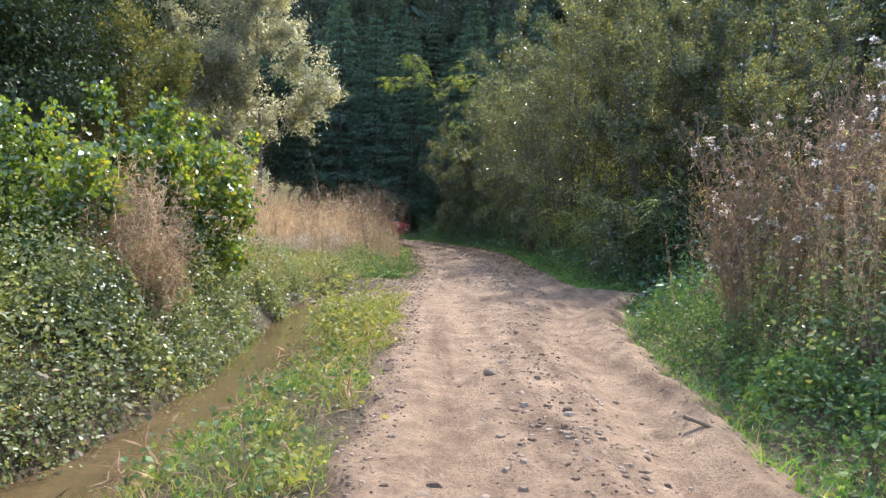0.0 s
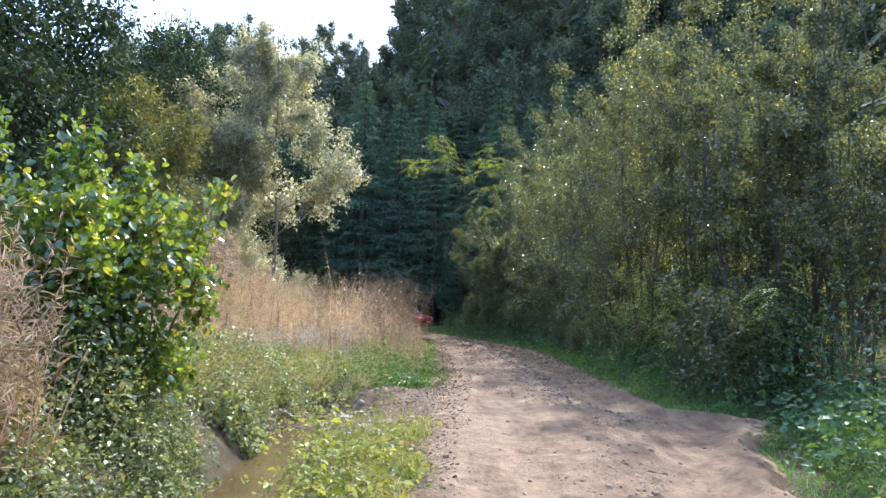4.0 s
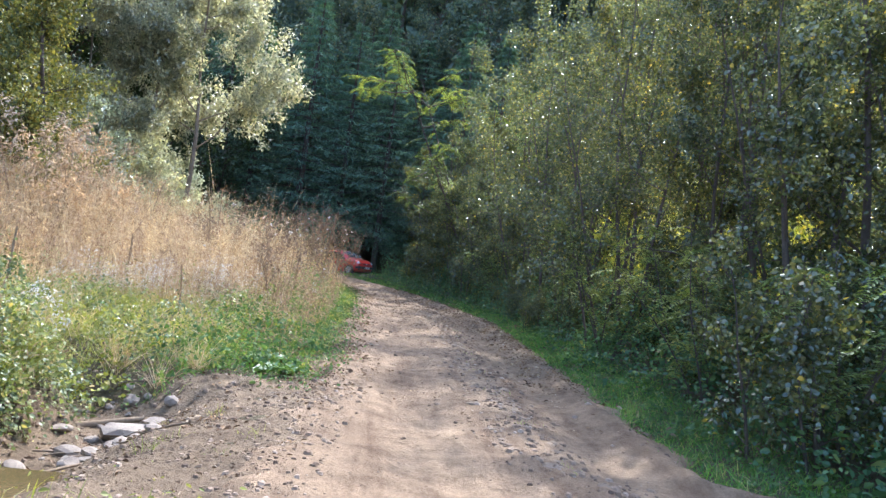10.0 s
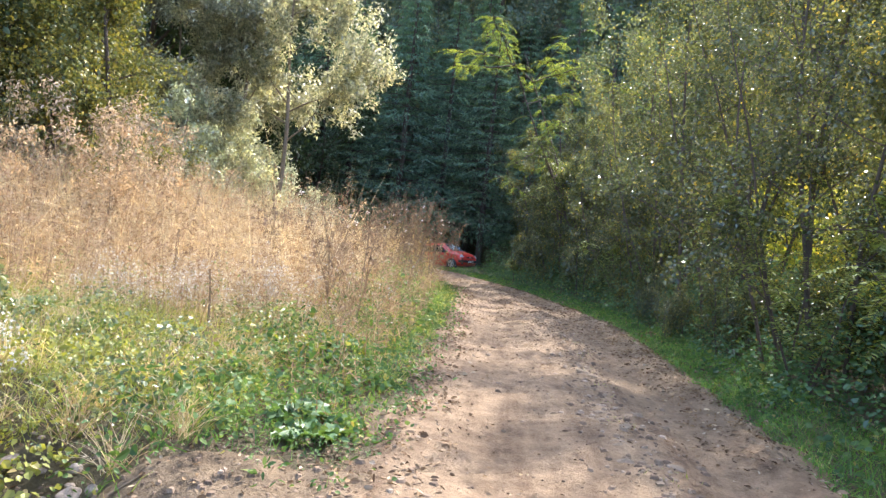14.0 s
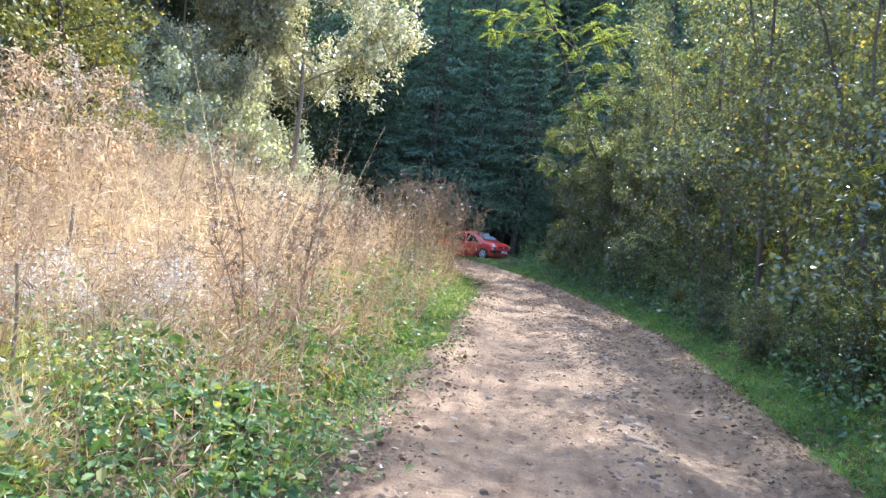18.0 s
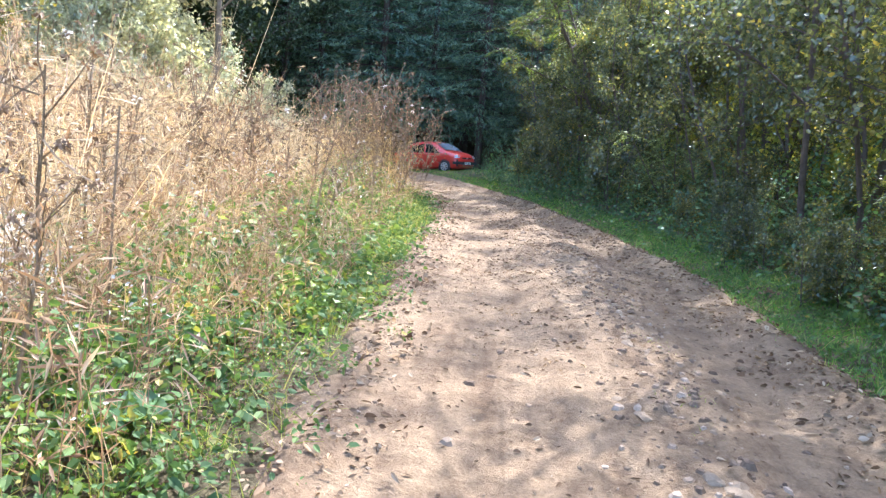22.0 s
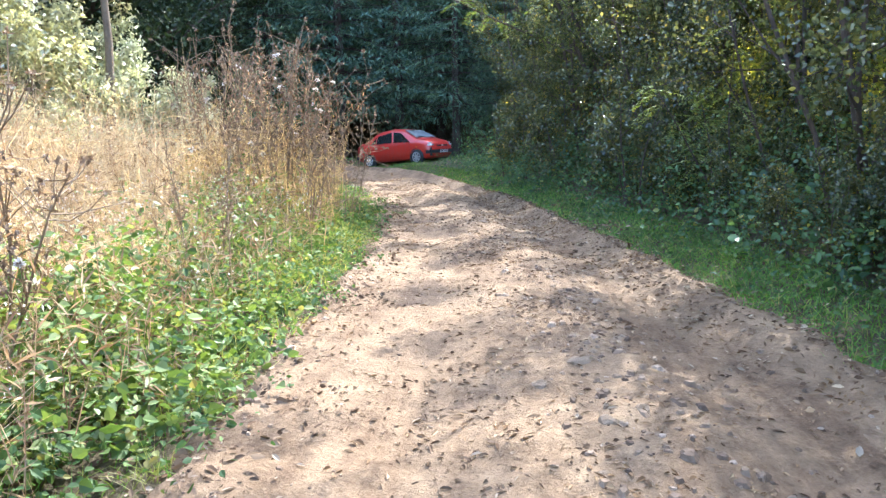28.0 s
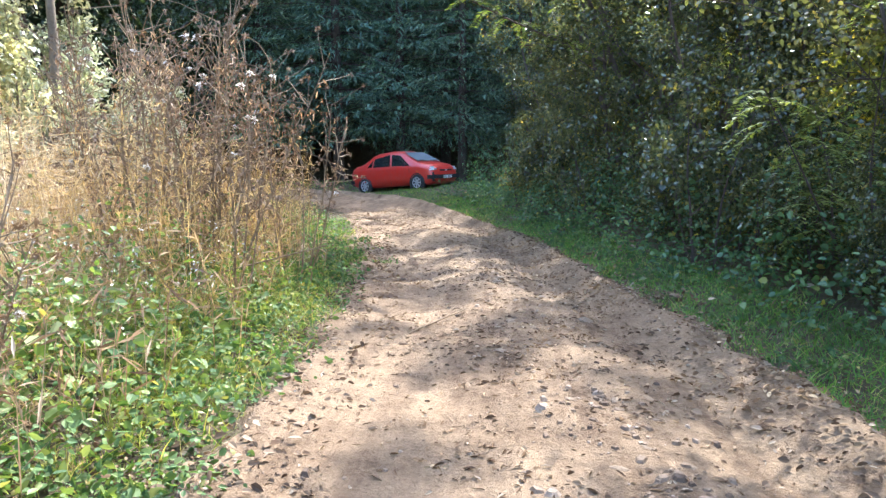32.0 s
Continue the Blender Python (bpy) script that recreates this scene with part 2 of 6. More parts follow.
def soil_material(name, stops, tones, relief, depth, streaks=False):
    m, nt = material(name)
    big, mid, fine = noise_of(nt, 0.55, 4.0), noise_of(nt, 4.0, 6.0, 0.65), noise_of(nt, 38.0, 5.0, 0.75)
    col = mixed(nt, ramp(nt, big, stops), ramp(nt, mid, tones), 0.5)
    col = mixed(nt, col, ramp(nt, fine, [(0.25, (0.32, 0.3, 0.28)), (0.7, (0.66, 0.66, 0.66))]), 0.7, "OVERLAY")
    tc = nt.nodes.new("ShaderNodeTexCoord")
    if streaks:
        mp = nt.nodes.new("ShaderNodeMapping")
        mp.inputs["Scale"].default_value = (3.2, 0.35, 1)
        nt.links.new(tc.outputs["Object"], mp.inputs["Vector"])
        ns = node(nt, "ShaderNodeTexNoise", Scale=1.0, Detail=5.0, Roughness=0.65)
        nt.links.new(mp.outputs[0], ns.inputs["Vector"])
        col = mixed(nt, col, ramp(nt, ns.outputs["Fac"], [(0.3, (0.52, 0.45, 0.41)), (0.5, (1.0, 0.96, 0.93)), (0.72, (1.3, 1.28, 1.24))]), 0.85, "MULTIPLY")
    vor = node(nt, "ShaderNodeTexVoronoi", Scale=15.0)
    nt.links.new(tc.outputs["Object"], vor.inputs["Vector"])
    add = nt.nodes.new("ShaderNodeMath")
    add.operation = "MULTIPLY_ADD"
    nt.links.new(fine, add.inputs[0])
    add.inputs[1].default_value = 0.6
    nt.links.new(mid, add.inputs[2])
    add2 = nt.nodes.new("ShaderNodeMath")
    add2.operation = "MULTIPLY_ADD"
    nt.links.new(vor.outputs["Distance"], add2.inputs[0])
    add2.inputs[1].default_value = -0.16
    nt.links.new(add.outputs[0], add2.inputs[2])
    b = node(nt, "ShaderNodeBump", Strength=relief, Distance=depth)
    nt.links.new(add2.outputs[0], b.inputs["Height"])
    p = node(nt, "ShaderNodeBsdfPrincipled", Roughness=0.95)
    p.inputs["Specular IOR Level"].default_value = 0.2
    nt.links.new(col, p.inputs["Base Color"])
    nt.links.new(b.outputs[0], p.inputs["Normal"])
    out = nt.nodes.new("ShaderNodeOutputMaterial")
    nt.links.new(p.outputs[0], out.inputs[0])
    return m


DIRT = soil_material("sandy dirt", [(0.3, (0.155, 0.103, 0.061)), (0.7, (0.285, 0.202, 0.124))], [(0.32, (0.11, 0.074, 0.046)), (0.66, (0.36, 0.264, 0.167))], 0.8, 0.06, True)
EARTH = soil_material("dark soil", [(0.3, (0.075, 0.062, 0.034)), (0.7, (0.14, 0.115, 0.06))], [(0.3, (0.05, 0.042, 0.025)), (0.7, (0.19, 0.15, 0.085))], 1.0, 0.08)
MUD = soil_material("stony bank soil", [(0.3, (0.105, 0.072, 0.042)), (0.7, (0.235, 0.165, 0.098))], [(0.3, (0.06, 0.042, 0.027)), (0.66, (0.29, 0.21, 0.13))], 0.9, 0.06)


def pebble_material(name, stops):
    """Small stones, each with a tone of its own."""
    m, nt = material(name)
    geo = nt.nodes.new("ShaderNodeNewGeometry")
    col = ramp(nt, geo.outputs["Random Per Island"], stops)
    fine = noise_of(nt, 45.0, 4.0, 0.7)
    col = mixed(nt, col, ramp(nt, fine, [(0.3, (0.35, 0.34, 0.33)), (0.7, (0.64, 0.64, 0.64))]), 0.8, "OVERLAY")
    b = node(nt, "ShaderNodeBump", Strength=0.5, Distance=0.01)
    nt.links.new(fine, b.inputs["Height"])
    p = node(nt, "ShaderNodeBsdfPrincipled", Roughness=0.95)
    p.inputs["Specular IOR Level"].default_value = 0.1
    nt.links.new(col, p.inputs["Base Color"])
    nt.links.new(b.outputs[0], p.inputs["Normal"])
    out = nt.nodes.new("ShaderNodeOutputMaterial")
    nt.links.new(p.outputs[0], out.inputs[0])
    return m


PEBBLE = pebble_material("track pebble", [(0.0, (0.11, 0.077, 0.054)), (0.4, (0.19, 0.134, 0.09)), (0.8, (0.27, 0.195, 0.132)), (1.0, (0.36, 0.28, 0.205))])


def water_material():
    m, nt = material("shallow water")
    p = node(nt, "ShaderNodeBsdfPrincipled", Roughness=0.06, IOR=1.33)
    mid = noise_of(nt, 2.2, 4.0)
    nt.links.new(ramp(nt, mid, [(0.3, (0.065, 0.045, 0.02)), (0.7, (0.115, 0.078, 0.038))]), p.inputs["Base Color"])
    b = node(nt, "ShaderNodeBump", Strength=0.25, Distance=0.02)
    nt.links.new(noise_of(nt, 9.0, 3.0), b.inputs["Height"])
    nt.links.new(b.outputs[0], p.inputs["Normal"])
    out = nt.nodes.new("ShaderNodeOutputMaterial")
    nt.links.new(p.outputs[0], out.inputs[0])
    return m


WATER = water_material()


# ---- mesh helpers ----
def mesh_of(name, verts, faces, mat, smooth=False):
    """A mesh from an array of points and arrays of faces, each of one size."""
    me = bpy.data.meshes.new(name)
    verts = np.asarray(verts, np.float32).reshape(-1, 3)
    faces = [np.asarray(f, np.int32) for f in faces if len(f)]
    loops = np.concatenate([f.ravel() for f in faces])
    sizes = np.concatenate([np.full(len(f), f.shape[1], np.int32) for f in faces])
    me.vertices.add(len(verts))
    me.vertices.foreach_set("co", verts.ravel())
    me.loops.add(len(loops))
    me.loops.foreach_set("vertex_index", loops)
    me.polygons.add(len(sizes))
    me.polygons.foreach_set("loop_start", np.concatenate([[0], np.cumsum(sizes)[:-1]]).astype(np.int32))
    me.polygons.foreach_set("use_smooth", np.full(len(sizes), smooth))
    me.materials.append(mat)
    me.update(calc_edges=True)
    return me


def child(name, me, parent, label=""):
    ob = new(name, me)
    ob.parent = parent
    if label:
        tagged(ob, label)
    return ob


def part(name, bm, mat, parent, label="", smooth=False):
    me = bpy.data.meshes.new(name)
    bm.to_mesh(me)
    bm.free()
    me.materials.append(mat)
    me.polygons.foreach_set("use_smooth", np.full(len(me.polygons), smooth))
    return child(name, me, parent, label)


def unit(v):
    v = np.asarray(v, float)
    return v / np.maximum(np.linalg.norm(v, axis=-1, keepdims=True), 1e-9)


def leaves(base, way, length, width, rng, fold=0.25, droop=0.15, rounded=True, level=0.0):
    """Blades from base along way, folded along the midrib, as verts and quads."""
    base, way = np.asarray(base, float), unit(way)
    n = len(base)
    length = np.broadcast_to(length, n)[:, None]
    width = np.broadcast_to(width, n)[:, None]
    side = unit(np.cross(way, rng.normal(size=(n, 3)) + [0, 0, level]))
    up = np.cross(side, way)
    down = np.array([0, 0, -1.0])
    rows = ((0, 0), (0.3, 0.5), (0.68, 0.42), (1, 0)) if rounded else ((0, 0), (0.4, 0.5), (1, 0))
    pts = []
    for s, w in rows:
        mid = base + way * length * s + down * length * droop * s * s
        if w == 0:
            pts.append(mid)
        else:
            lift = up * width * w * fold
            pts += [mid + side * width * w + lift, mid - side * width * w + lift]
    k = len(pts)
    v = np.stack(pts, 1).reshape(-1, 3)
    o = (np.arange(n) * k)[:, None]
    if rounded:
        f = np.concatenate([o + [0, 1, 3, 5], o + [0, 5, 4, 2]])
        return v, [f]
    return v, [np.concatenate([o + [0, 1, 3], o + [0, 3, 2]])]


def strands(base, way, length, width, rng, droop=0.5, k=4):
    """Arching tapered ribbons, such as long grass: verts and quads."""
    base, way = np.asarray(base, float), unit(way)
    n = len(base)
    length, width, droop = (np.broadcast_to(q, n)[:, None].astype(float) for q in (length, width, droop))
    side = unit(np.cross(way, rng.normal(size=(n, 3))))
    pts = []
    for s in np.linspace(0, 1, k):
        mid = base + way * length * s
        mid[:, 2:] -= length * droop * s * s
        w = width * 0.5 * (1 - 0.85 * s)
        pts += [mid + side * w, mid - side * w]
    v = np.stack(pts, 1).reshape(-1, 3)
    o = (np.arange(n) * 2 * k)[:, None]
    return v, [np.concatenate([o + [2 * q, 2 * q + 1, 2 * q + 3, 2 * q + 2] for q in range(k - 1)])]


def tube(points, radii, sides=5):
    points, radii = np.asarray(points, float), np.asarray(radii, float)
    k = len(points)
    way = unit(np.gradient(points, axis=0))
    ref = np.array([0.3, 0.9, 0.1]) if abs(way[0][2]) > 0.7 else np.array([0, 0, 1.0])
    side = unit(np.cross(way, ref))
    up = np.cross(way, side)
    a = np.linspace(0, 2 * np.pi, sides, endpoint=False)
    v = points[:, None] + radii[:, None, None] * (np.cos(a)[None, :, None] * side[:, None] + np.sin(a)[None, :, None] * up[:, None])
    i, j = np.meshgrid(np.arange(k - 1), np.arange(sides), indexing="ij")
    i, j = i.ravel(), j.ravel()
    j2 = (j + 1) % sides
    return v.reshape(-1, 3), np.stack([i * sides + j, (i + 1) * sides + j, (i + 1) * sides + j2, i * sides + j2], 1)


class Pile:
    """Collects pieces of one mesh."""
    def __init__(self):
        self.v, self.f, self.n = [], [], 0

    def add(self, v, faces):
        for f in faces if isinstance(faces, list) else [faces]:
            self.f.append(np.asarray(f) + self.n)
        self.v.append(v)
        self.n += len(v)

    def mesh(self, name, mat, smooth=False):
        by = {}
        for f in self.f:
            by.setdefault(f.shape[1], []).append(f)
        return mesh_of(name, np.concatenate(self.v), [np.concatenate(x) for x in by.values()], mat, smooth)


def limb_line(start, way, length, rng, bend=0.12, rise=0.0, k=6):
    pts, way = [np.array(start, float)], unit(way)
    for _ in range(k - 1):
        way = unit(way + rng.normal(0, bend, 3) + [0, 0, rise])
        pts.append(pts[-1] + way * length / (k - 1))
    return np.array(pts)


# ---- the plan ----
EDGE_Y = [-30, 5.8, 7.4, 10.6, 13, 14.0, 14.7, 15.1, 15.5, 17.4, 20, 26, 28.7, 31, 33.8, 37.4, 39, 43, 45.5, 48, 50, 52, 56, 60]
EDGE_L = [-0.6, 0.06, 0.15, 0.27, 0.3, 0.32, 0.33, 0.34, 0.35, 0.4, 0.43, 0.32, 0.15, 0.08, 0.0, -0.45, -0.8, -1.8, -2.6, -4.0, -5.6, -8, -14, -22]
EDGE_R = [2.0, 2.4, 2.63, 3.0, 3.7, 4.4, 4.75, 4.3, 3.72, 3.68, 3.76, 3.95, 3.98, 3.65, 3.2, 2.5, 2.2, 0.95, 0.2, -0.55, -1.6, -3.4, -8, -15]


def left_edge(y):
    return np.interp(y, EDGE_Y, EDGE_L)


def right_edge(y):
    return np.interp(y, EDGE_Y, EDGE_R)


def stream_x(y):
    return np.interp(y, [-30, 4, 6.5, 8.4, 10.2, 12, 13.8, 15.5, 17, 18.5, 20], [-3, -1.92, -1.64, -1.28, -1.24, -1.34, -1.55, -1.6, -1.45, -2.9, -6])


def smooth01(a, b, x):
    t = np.clip((np.asarray(x, float) - a) / (b - a), 0, 1)
    return t * t * (3 - 2 * t)


def wavy(x, y, s, seed=0):
    """Cheap smooth unevenness."""
    x, y = np.asarray(x, float) * s + seed * 7.3, np.asarray(y, float) * s + seed * 3.1
    return (np.sin(x * 1.7 + np.sin(y * 1.3)) + np.sin(y * 1.9 + 1.4 * np.sin(x * 0.9)) + 0.5 * np.sin(x * 3.7 + y * 2.9) + 0.5 * np.sin(y * 4.3 - x * 3.1)) / 3


def ground_z(x, y):
    x, y = np.asarray(x, float), np.asarray(y, float)
    l, r = left_edge(y), right_edge(y)
    out_r, out_l = x - r, l - x
    z = 0.03 * wavy(x, y, 1.0)
    z = z + 0.12 * smooth01(0, 1.0, out_r) + 0.3 * smooth01(1.0, 4, out_r) * (1 - smooth01(42, 48, y))
    z = z + (0.22 * smooth01(0.2, 1.6, out_l) + 0.35 * smooth01(3, 12, out_l)) * smooth01(18, 22, y)
    # the stream and its far bank
    ds = x - stream_x(y)
    near = 1 - smooth01(17.0, 19.5, y)
    wide = smooth01(0, 0.15, ds) * smooth01(13.4, 15, y)
    z = z - (0.42 + 0.02 * smooth01(13.5, 15, y)) * np.exp(-np.abs(ds / (0.42 + 0.42 * wide + 0.14 * (1 - smooth01(11, 14, y)) + 0.08 * wavy(x, y, 1.1, 14))) ** (4 - 1.6 * wide)) * near
    z = z + 0.55 * smooth01(-0.45, -1.4, ds) * (1 - smooth01(16.5, 20, y))
    z = z + 0.13 * np.clip(x + 2.1, -1.6, 2.4) * np.exp(-(((x + 2.1) / 3.2) ** 4 + ((y - 53.2) / 3.0) ** 4))
    # the wooded slopes round the valley
    far = np.maximum(y - 61 + 0.1 * np.abs(x), np.maximum((x - 21) * 0.9, (-x - 24) * 0.8))
    z = z + 0.98 * (1.14 - 0.6 * smooth01(7, -11, x)) * np.clip(far, 0, 78) * smooth01(0, 12, far) * smooth01(-25, 5, y)
    return z + 0.12 * wavy(x, y, 0.25, 3) * smooth01(0.5, 5, np.maximum(out_r, out_l))


def road_z(x, y):
    """The road's surface: two worn tracks and a stony crown between them."""
    l, r = left_edge(y), right_edge(y)
    u = (x - l) / (r - l)
    z = 0.035 + 0.02 * wavy(x, y, 1.6) + 0.012 * wavy(x, y, 5.0, 2)
    z = z - 0.05 * np.exp(-((u - 0.27) / 0.12) ** 2) - 0.075 * np.exp(-((u - 0.78) / 0.1) ** 2)
    z = z + 0.05 * np.abs(wavy(x, y * 0.6, 4.0, 13)) * (1 + 0.5 * wavy(x, y, 14.0, 15)) * np.exp(-((u - 0.55) / 0.16) ** 2)
    z = z + 0.05 * np.exp(-((u - 0.93) / 0.05) ** 2) + 0.015 * wavy(x, y, 9.0, 4)
    edge = np.minimum(u, 1 - u) * (r - l) + 0.22 * wavy(x, y, 2.3, 5) + 0.1 * wavy(x, y, 7, 6)
    return z - 0.16 * smooth01(0.12, -0.3, edge)


def bank_z(x, y):
    """The bare bank: uneven soil that dips under the road and the growth at its rim."""
    rim = np.minimum.reduce([x - stream_x(y) + 0.5, left_edge(y) + 0.3 - x, y - 13.4, 17.9 - y - 0.35 * smooth01(-0.2, -1.4, x)]) + 0.25 * wavy(x, y, 2.0, 7) + 0.12 * wavy(x, y, 6, 8)
    return ground_z(x, y) + 0.035 * wavy(x, y, 3.5, 9) + 0.018 * wavy(x, y, 9.0, 10) - 0.3 * smooth01(0.15, -0.25, rim)


def ground():
    def grid(xs, ys, name, mat, hole=None):
        gx, gy = np.meshgrid(xs, ys)
        u = (gx - left_edge(gy)) / (right_edge(gy) - left_edge(gy))
        v = np.stack([gx, gy, ground_z(gx, gy) - 0.03 - 0.2 * smooth01(0.0, 0.12, np.minimum(u, 1 - u))], -1).reshape(-1, 3)
        nx = len(xs)
        i, j = np.meshgrid(np.arange(len(ys) - 1), np.arange(nx - 1), indexing="ij")
        a = (i * nx + j).ravel()
        return mesh_of(name, v, [np.stack([a, a + 1, a + nx + 1, a + nx], 1)], mat, True)
    xs = np.unique(np.concatenate([[-1500, -600, -300, -160, -120], np.arange(-100, -10, 3.0), np.arange(-10, 8, 0.18), np.arange(8, 100, 3.0), [100, 140, 300, 600, 1500]]))
    ys = np.unique(np.concatenate([[-1500, -600, -200, -100, -50], np.arange(-30, 2, 2.0), np.arange(2, 46, 0.2), np.arange(46, 62, 0.5), np.arange(62, 150, 3.0), [160, 220, 400, 800, 1500]]))
    tagged(new("ground", grid(xs, ys, "ground", EARTH)), "dark soil under grass and undergrowth of a wooded valley", "ground", kind="structure")
    us = np.linspace(-0.12, 1.12, 64)
    ys = np.concatenate([np.arange(-30, 2, 0.6), np.arange(2, 40, 0.07), np.arange(40, 60, 0.16)])
    gy, gu = np.meshgrid(ys, us, indexing="ij")
    gx = left_edge(gy) + gu * (right_edge(gy) - left_edge(gy))
    v = np.stack([gx, gy, road_z(gx, gy)], -1).reshape(-1, 3)
    i, j = np.meshgrid(np.arange(len(ys) - 1), np.arange(len(us) - 1), indexing="ij")
    a = (i * len(us) + j).ravel()
    me = mesh_of("road", v, [np.stack([a, a + 1, a + len(us) + 1, a + len(us)], 1)], DIRT, True)
    tagged(new("road", me), "sandy brown dirt track with worn wheel ruts and loose stones", "dirt road", kind="structure")
    # bare stony bank between the road and the stream bed
    xs, ys = np.linspace(-3.4, 1.0, 100), np.arange(12.6, 19.2, 0.05)
    gy, gx = np.meshgrid(ys, xs, indexing="ij")
    v = np.stack([gx, gy, bank_z(gx, gy)], -1).reshape(-1, 3)
    i, j = np.meshgrid(np.arange(len(ys) - 1), np.arange(len(xs) - 1), indexing="ij")
    a = (i * len(xs) + j).ravel()
    me = mesh_of("bank", v, [np.stack([a, a + 1, a + len(xs) + 1, a + len(xs)], 1)], MUD, True)
    tagged(new("bank", me), "bare stony brown bank beside the stream bed", "bank", kind="structure")


ground()


def height(x, y):
    x, y = np.asarray(x, float), np.asarray(y, float)
    u = (x - left_edge(y)) / (right_edge(y) - left_edge(y))
    low = ground_z(x, y) - 0.03 - 0.2 * smooth01(0.0, 0.12, np.minimum(u, 1 - u))
    low = np.where((u > -0.08) & (u < 1.08), np.maximum(road_z(x, y), low), low)
    return np.where((x > -3.4) & (x < 1) & (y > 12.6) & (y < 19.2), np.maximum(low, bank_z(x, y)), low)


# ---- trees and shrubs ----
def skeleton_of(rng, tall, radius, stems=1, first=0.3, reach=0.35, limbs=14, twigs=4, lean=0.08, rise=0.08, flare=0.25):
    """Stems, limbs and twigs as lines with radii, and the twig lines that carry leaves."""
    lines, carriers = [], []
    for s in range(stems):
        a = rng.uniform(0, 2 * np.pi)
        off = flare * math.sqrt(s) * 0.5 if stems > 1 else 0
        way = np.array([math.cos(a) * (lean + 0.12 * (stems > 1)), math.sin(a) * (lean + 0.12 * (stems > 1)), 1])
        h = tall * (1 if s == 0 else rng.uniform(0.65, 1.0))
        trunk = limb_line((off * math.cos(a), off * math.sin(a), -0.1), way, h, rng, 0.07, 0.03, 9)
        r0 = radius * (1 if s == 0 else rng.uniform(0.5, 0.9))
        rad = r0 * np.linspace(1.12, 0.12, 9) ** 1.1
        lines.append((trunk, rad))
        n = max(3, limbs // stems)
        for i in range(n):
            u = first + (0.98 - first) * (i + rng.uniform(0, 0.9)) / n
            at = np.array([np.interp(u * 8, np.arange(9), trunk[:, c]) for c in range(3)])
            b = rng.uniform(0, 2 * np.pi)
            size = tall * reach * (1.05 - 0.75 * u) * rng.uniform(0.7, 1.15)
            limb = limb_line(at, (math.cos(b), math.sin(b), rng.uniform(0.35, 1.0)), size, rng, 0.16, rise, 6)
            lr = np.interp(u * 8, np.arange(9), rad) * 0.5
            lines.append((limb, lr * np.linspace(1, 0.2, 6)))
            carriers.append(limb[2:])
            for _ in range(twigs):
                w = rng.uniform(0.3, 1.0)
                p = np.array([np.interp(w * 5, np.arange(6), limb[:, c]) for c in range(3)])
                c = unit(limb[-1] - limb[0]) + rng.normal(0, 0.7, 3)
                twig = limb_line(p, c, size * rng.uniform(0.25, 0.5), rng, 0.2, rise * 0.5, 4)
                lines.append((twig, lr * 0.35 * np.linspace(1, 0.25, 4)))
                carriers.append(twig)
    return lines, carriers


def leaf_points(carriers, count, spread, rng):
    size = np.array([np.linalg.norm(c[-1] - c[0]) + 0.2 for c in carriers])
    pick = rng.choice(len(carriers), count, p=size / size.sum())
    u = rng.uniform(0, 1, count) ** 0.8
    out = np.empty((count, 3))
    for k, c in enumerate(carriers):
        m = pick == k
        if m.any():
            for ax in range(3):
                out[m, ax] = np.interp(u[m] * (len(c) - 1), np.arange(len(c)), c[:, ax])
    return out + rng.normal(0, spread, (count, 3))


def tree(name, seed, tall, radius, mat, bark, count, leaf=(0.09, 0.055), spread=0.22, label="", category="tree", group="", rounded=True, floor_leaves=0, hang=0.2, **shape):
    rng = np.random.default_rng(seed)
    lines, carriers = skeleton_of(rng, tall, radius, **shape)
    wood = Pile()
    for k, (pts, rad) in enumerate(lines):
        wood.add(*tube(pts, np.maximum(rad, 0.004), 7 if rad[0] > 0.06 else 4))
    base = leaf_points(carriers, count, spread, rng)
    way = rng.normal(size=(count, 3)) + [0, 0, -hang]
    if floor_leaves:
        a, r = rng.uniform(0, 2 * np.pi, floor_leaves), tall * 0.24 * np.sqrt(rng.uniform(0, 1, floor_leaves))
        low = np.stack([r * np.cos(a), r * np.sin(a), tall * 0.5 * rng.uniform(0, 1, floor_leaves) ** 1.2], 1)
        base = np.concatenate([base, low])
        way = np.concatenate([way, rng.normal(size=(floor_leaves, 3))])
    size = rng.uniform(0.65, 1.25, len(base))
    crown = Pile()
    crown.add(*leaves(base, way, leaf[0] * size, leaf[1] * size, rng, rounded=rounded))
    ob = new(name)
    tagged(ob, label, category, group)
    child("trunk", wood.mesh("trunk", bark, True), ob)
    child("crown", crown.mesh("crown", mat), ob)
    return ob


def stand(ob, x, y, turn=0, size=1.0, sink=0.05):
    ob.matrix_world = pose(x, y, float(height(x, y)) - sink, 0, 0, turn) @ Matrix.Scale(size, 4)
    return ob


def copy_at(ob, x, y, turn, size=1.0, sink=0.05):
    c = copy_thing(ob, pose(x, y, float(height(x, y)) - sink, 0, 0, turn))
    c.scale = (size, size, size)
    return c


